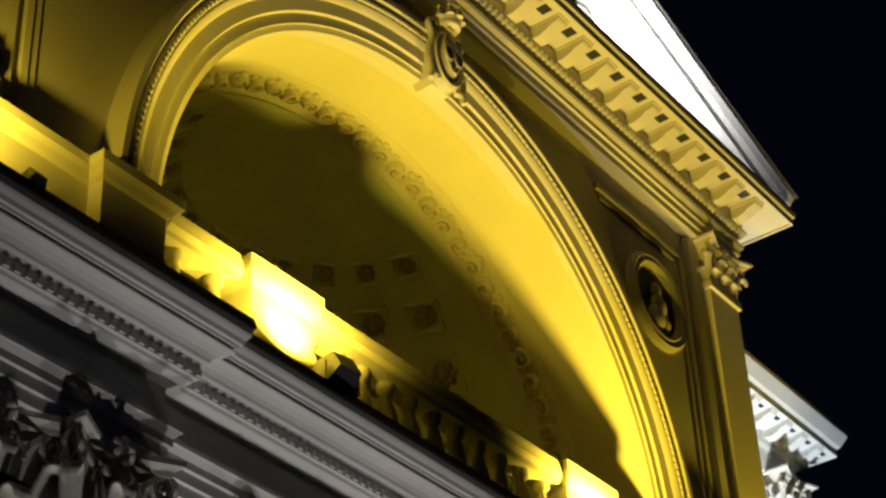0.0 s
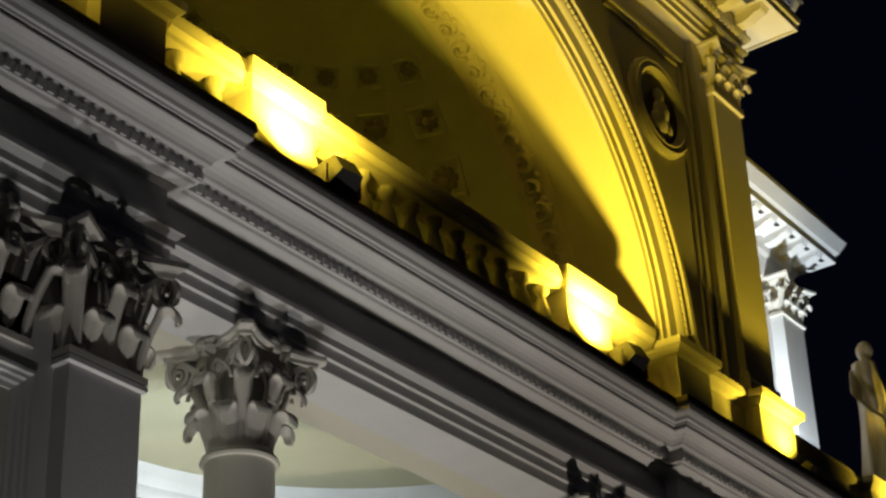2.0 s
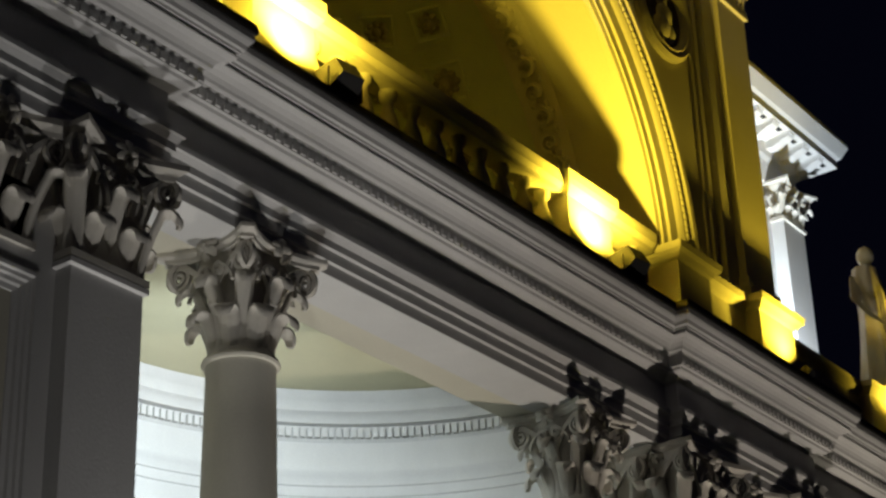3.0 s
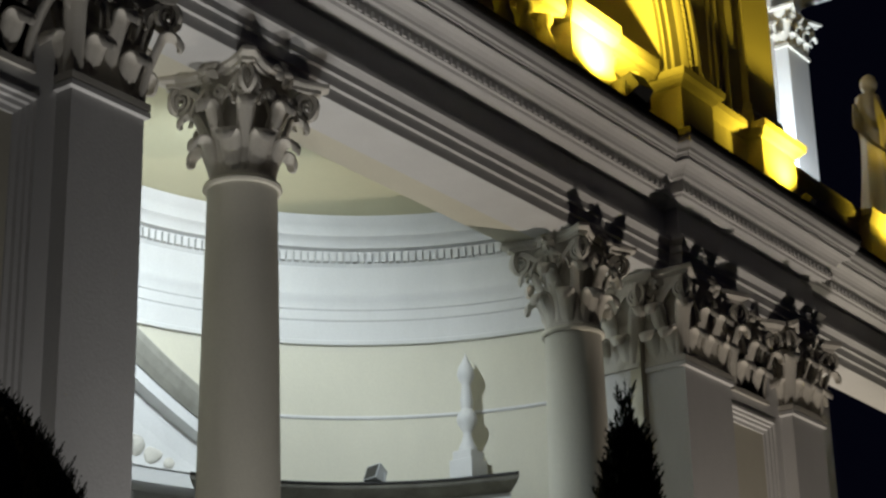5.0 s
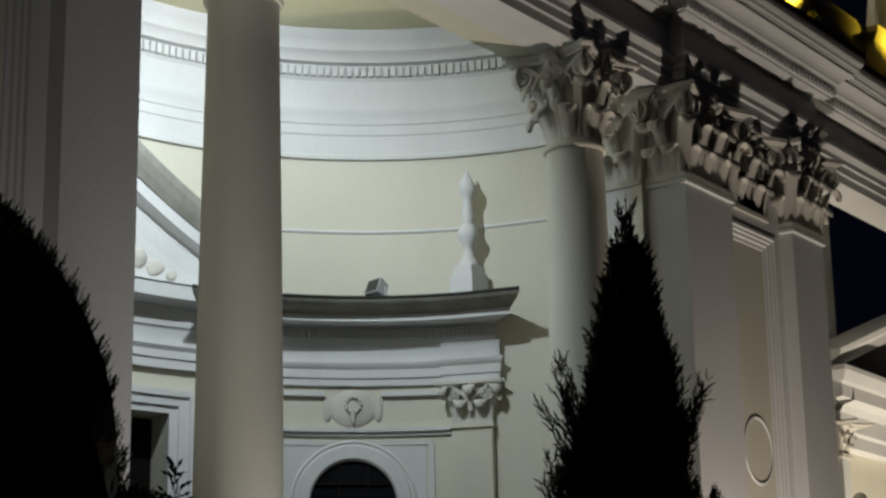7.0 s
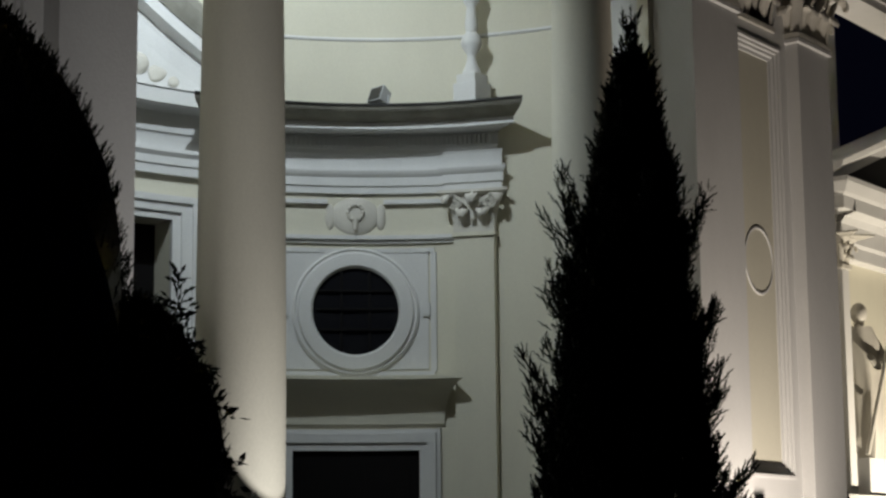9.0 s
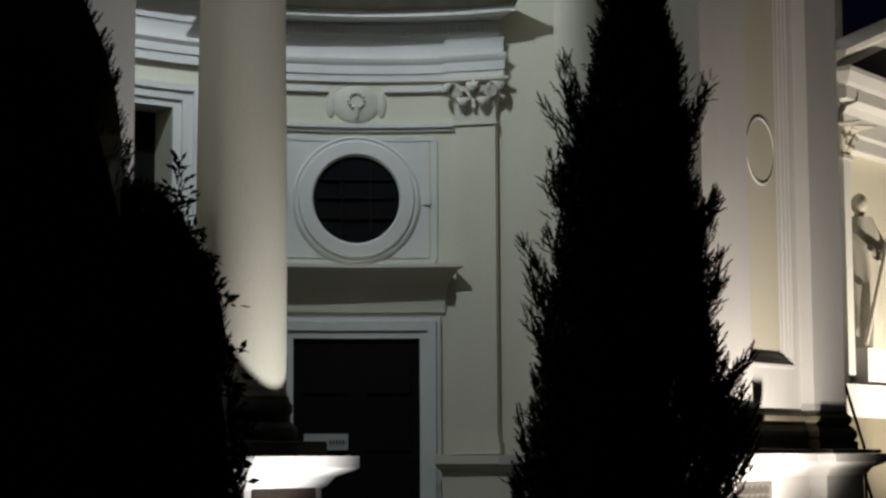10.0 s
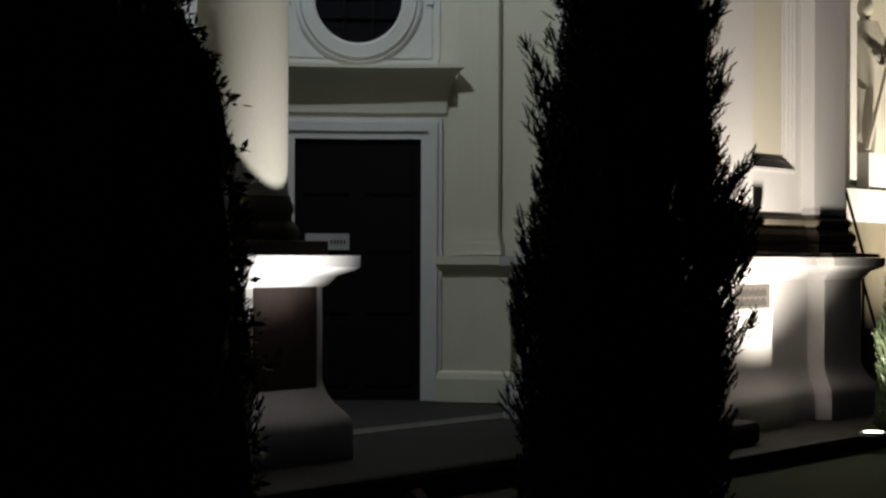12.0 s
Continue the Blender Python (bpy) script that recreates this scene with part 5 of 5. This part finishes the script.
part("lens", lathe([(0.10, 0.02), (0.095, 0.035), (0.001, 0.04)], 24), GLASSLAMP, gl, "glowing lamp glass")

# ---- conifers ----
def spray_mesh(length, width):
    """A feathery twig: a stem with short side twigs."""
    bm = bmesh.new()
    def blade(p, d, n, l, w):
        q = p + d * l
        a, b = bm.verts.new(p - n * w), bm.verts.new(p + n * w)
        c, e = bm.verts.new(p + d * l * 0.6 + n * w * 0.8), bm.verts.new(p + d * l * 0.6 - n * w * 0.8)
        t = bm.verts.new(q)
        bm.faces.new((a, b, c, e))
        bm.faces.new((e, c, t))
    rr = random.Random(7)
    blade(Vector((0, 0, 0)), Vector((0, 0, 1)), Vector((1, 0, 0)), length, width)
    for k in range(9):
        s = 0.12 + 0.8 * k / 9
        a = k * 2.4
        d = Vector((math.cos(a) * 0.55, math.sin(a) * 0.55, 0.8)).normalized()
        blade(Vector((0, 0, s * length)), d, Vector((-math.sin(a), math.cos(a), 0)), length * 0.34 * (1.15 - s), width * 0.8)
    return bm


def conifer(cx, cy, z0, height, radius, count, seed, label, profile, size=0.2, limbs=0, body=0.72, leaves=0, reach=0.75):
    t = empty("conifer", (cx, cy, z0), label, "conifer")
    part("trunk", lathe([(0.07, 0), (0.05, height * 0.4), (0.01, height * 0.9)], 8), BARK, t)
    rr = random.Random(seed)
    src = spray_mesh(1.0, 0.042)
    base = [v.co.copy() for v in src.verts]
    src.verts.index_update()
    tris = [[v.index for v in f.verts] for f in src.faces]
    src.free()
    verts, faces = [], []
    lump = [(rr.uniform(0, 6.28), rr.uniform(0, 1), rr.uniform(0.06, 0.20)) for _ in range(26)]
    for k in range(count):
        s = rr.random()
        a = rr.uniform(0, 2 * math.pi)
        bulge = 1.0
        for la, ls, amp in lump:
            da = math.atan2(math.sin(a - la), math.cos(a - la))
            bulge += amp * math.exp(-(da / 0.5) ** 2 - ((s - ls) / 0.06) ** 2)
        r = radius * profile(s) * bulge * (body * 0.5 + (1 - body * 0.5) * rr.random() ** 0.4)
        p = Vector((r * math.cos(a), r * math.sin(a), height * s * 0.96))
        d = Vector((math.cos(a) * rr.uniform(0.15, 0.75), math.sin(a) * rr.uniform(0.15, 0.75), 1.0)).normalized()
        m = d.to_track_quat("Z", "Y").to_matrix() @ Matrix.Rotation(rr.uniform(0, 6.28), 3, "Z")
        l = size * rr.uniform(0.6, 1.4) * (1.0 + 0.7 * max(0.0, s - 0.7))
        i0 = len(verts)
        verts += [p + m @ (v * l) for v in base]
        faces += [[i0 + i for i in f] for f in tris]
    for k in range(90 if limbs > 40 else 0):
        p = Vector((rr.gauss(0, 0.022), rr.gauss(0, 0.022), height * rr.uniform(0.86, 1.02)))
        d = Vector((rr.gauss(0, 0.22), rr.gauss(0, 0.22), 1)).normalized()
        m = d.to_track_quat("Z", "Y").to_matrix()
        i0 = len(verts)
        verts += [p + m @ (v * size * rr.uniform(0.7, 1.3)) for v in base]
        faces += [[i0 + i for i in f] for f in tris]
    for k in range(limbs):
        s0, a = rr.uniform(0.12, 0.74), rr.uniform(0, 2 * math.pi)
        r0 = radius * profile(s0) * 0.75
        p0 = Vector((r0 * math.cos(a), r0 * math.sin(a), height * s0))
        out = Vector((math.cos(a), math.sin(a), rr.uniform(1.4, 3.2))).normalized()
        long = reach * rr.uniform(0.5, 1.3)
        for q in range(70):
            u = rr.random()
            p = p0 + out * u * radius * long + Vector((rr.gauss(0, 0.03), rr.gauss(0, 0.03), rr.gauss(0, 0.03))) * (1.3 - u)
            d = (out + Vector((rr.gauss(0, 0.35), rr.gauss(0, 0.35), rr.gauss(0.2, 0.3)))).normalized()
            m = d.to_track_quat("Z", "Y").to_matrix() @ Matrix.Rotation(rr.uniform(0, 6.28), 3, "Z")
            l = size * rr.uniform(0.4, 0.9)
            i0 = len(verts)
            verts += [p + m @ (v * l) for v in base]
            faces += [[i0 + i for i in f] for f in tris]
    def broad(p, d, l):
        n = d.orthogonal().normalized()
        n = (n + d.cross(n) * rr.uniform(-2, 2)).normalized()
        i0 = len(verts)
        verts.extend([p, p + d * l * 0.4 + n * l * 0.22, p + d * l, p + d * l * 0.4 - n * l * 0.22])
        faces.append([i0, i0 + 1, i0 + 2, i0 + 3])
    tufts = [(rr.uniform(0, 6.28), rr.uniform(0.1, 0.98), rr.uniform(0.0, 0.09)) for _ in range(leaves // 24)]
    for a, s, out in tufts:
        for q in range(24):
            r = radius * profile(s) * 0.97 + out * q / 24
            p = Vector((r * math.cos(a), r * math.sin(a), height * s * 0.96 + 0.4 * out * q / 24)) + Vector((rr.gauss(0, 0.022), rr.gauss(0, 0.022), rr.gauss(0, 0.022)))
            d = Vector((math.cos(a) + rr.gauss(0, 0.7), math.sin(a) + rr.gauss(0, 0.7), rr.gauss(0.3, 0.7))).normalized()
            broad(p, d, rr.uniform(0.03, 0.065))
    if leaves:
        # a sprig that stands up over the shrub
        for q in range(34):
            u = rr.random()
            p = Vector((0.19, -0.09, 2.66 + 0.34 * u))
            d = Vector((rr.gauss(0, 1), rr.gauss(0, 1), rr.uniform(0.3, 1.4))).normalized()
            for w in range(3):
                broad(p + d * 0.045 * w * (1.2 - u), d, 0.042)
    me = bpy.data.meshes.new("crown")
    me.from_pydata([tuple(v) for v in verts], [], faces)
    me.materials.append(LEAF)
    c = new("crown", me)
    c.parent = t
    # dense inner body of older twigs
    bm = bmesh.new()
    rings = []
    for i in range(24):
        s = i / 23
        rings.append([(radius * body * profile(s) * (1 + 0.12 * math.sin(5 * k + 9 * s)) * math.cos(2 * math.pi * k / 18) + 0.001 * k, radius * body * profile(s) * (1 + 0.12 * math.cos(4 * k + 11 * s)) * math.sin(2 * math.pi * k / 18), height * (0.84 if limbs > 40 else 0.97) * s) for k in range(18)])
    loft(bm, rings)
    part("inner_growth", bm, LEAF, t, "dense dark inner twigs")
    return t


juniper = conifer(7.81, 4.69, -0.15, 4.26, 0.455, 17000, 3, "slim dark juniper standing before the facade", lambda s: max(0.02, min(1.0, ((1 - s) / 0.6) ** 0.75)), 0.125, 200, 0.5, 0, 0.9)
juniper.rotation_euler = Matrix.Rotation(0.028, 3, Vector((0.866, 0.5, 0))).to_euler()  # it leans a little
conifer(5.09, 6.17, -0.15, 4.25, 0.88, 26000, 8, "broad dark clipped cypress beside the pier", lambda s: max(0.02, max(0.0, 1 - s ** 3.5) ** 0.6), 0.07, 0, 0.95)
conifer(5.60, 5.69, -0.15, 2.95, 0.50, 14000, 12, "low dark shrub at the foot of the column", lambda s: max(0.02, max(0.0, 1 - s ** 4) ** 0.5), 0.06, 14, 0.93, 5000)
conifer(16.80, 6.98, 0.0, 1.72, 0.27, 5000, 15, "small green juniper beside the ground lamp", lambda s: max(0.02, max(0.0, 1 - s ** 2) ** 0.6), 0.09, 8, 0.85)
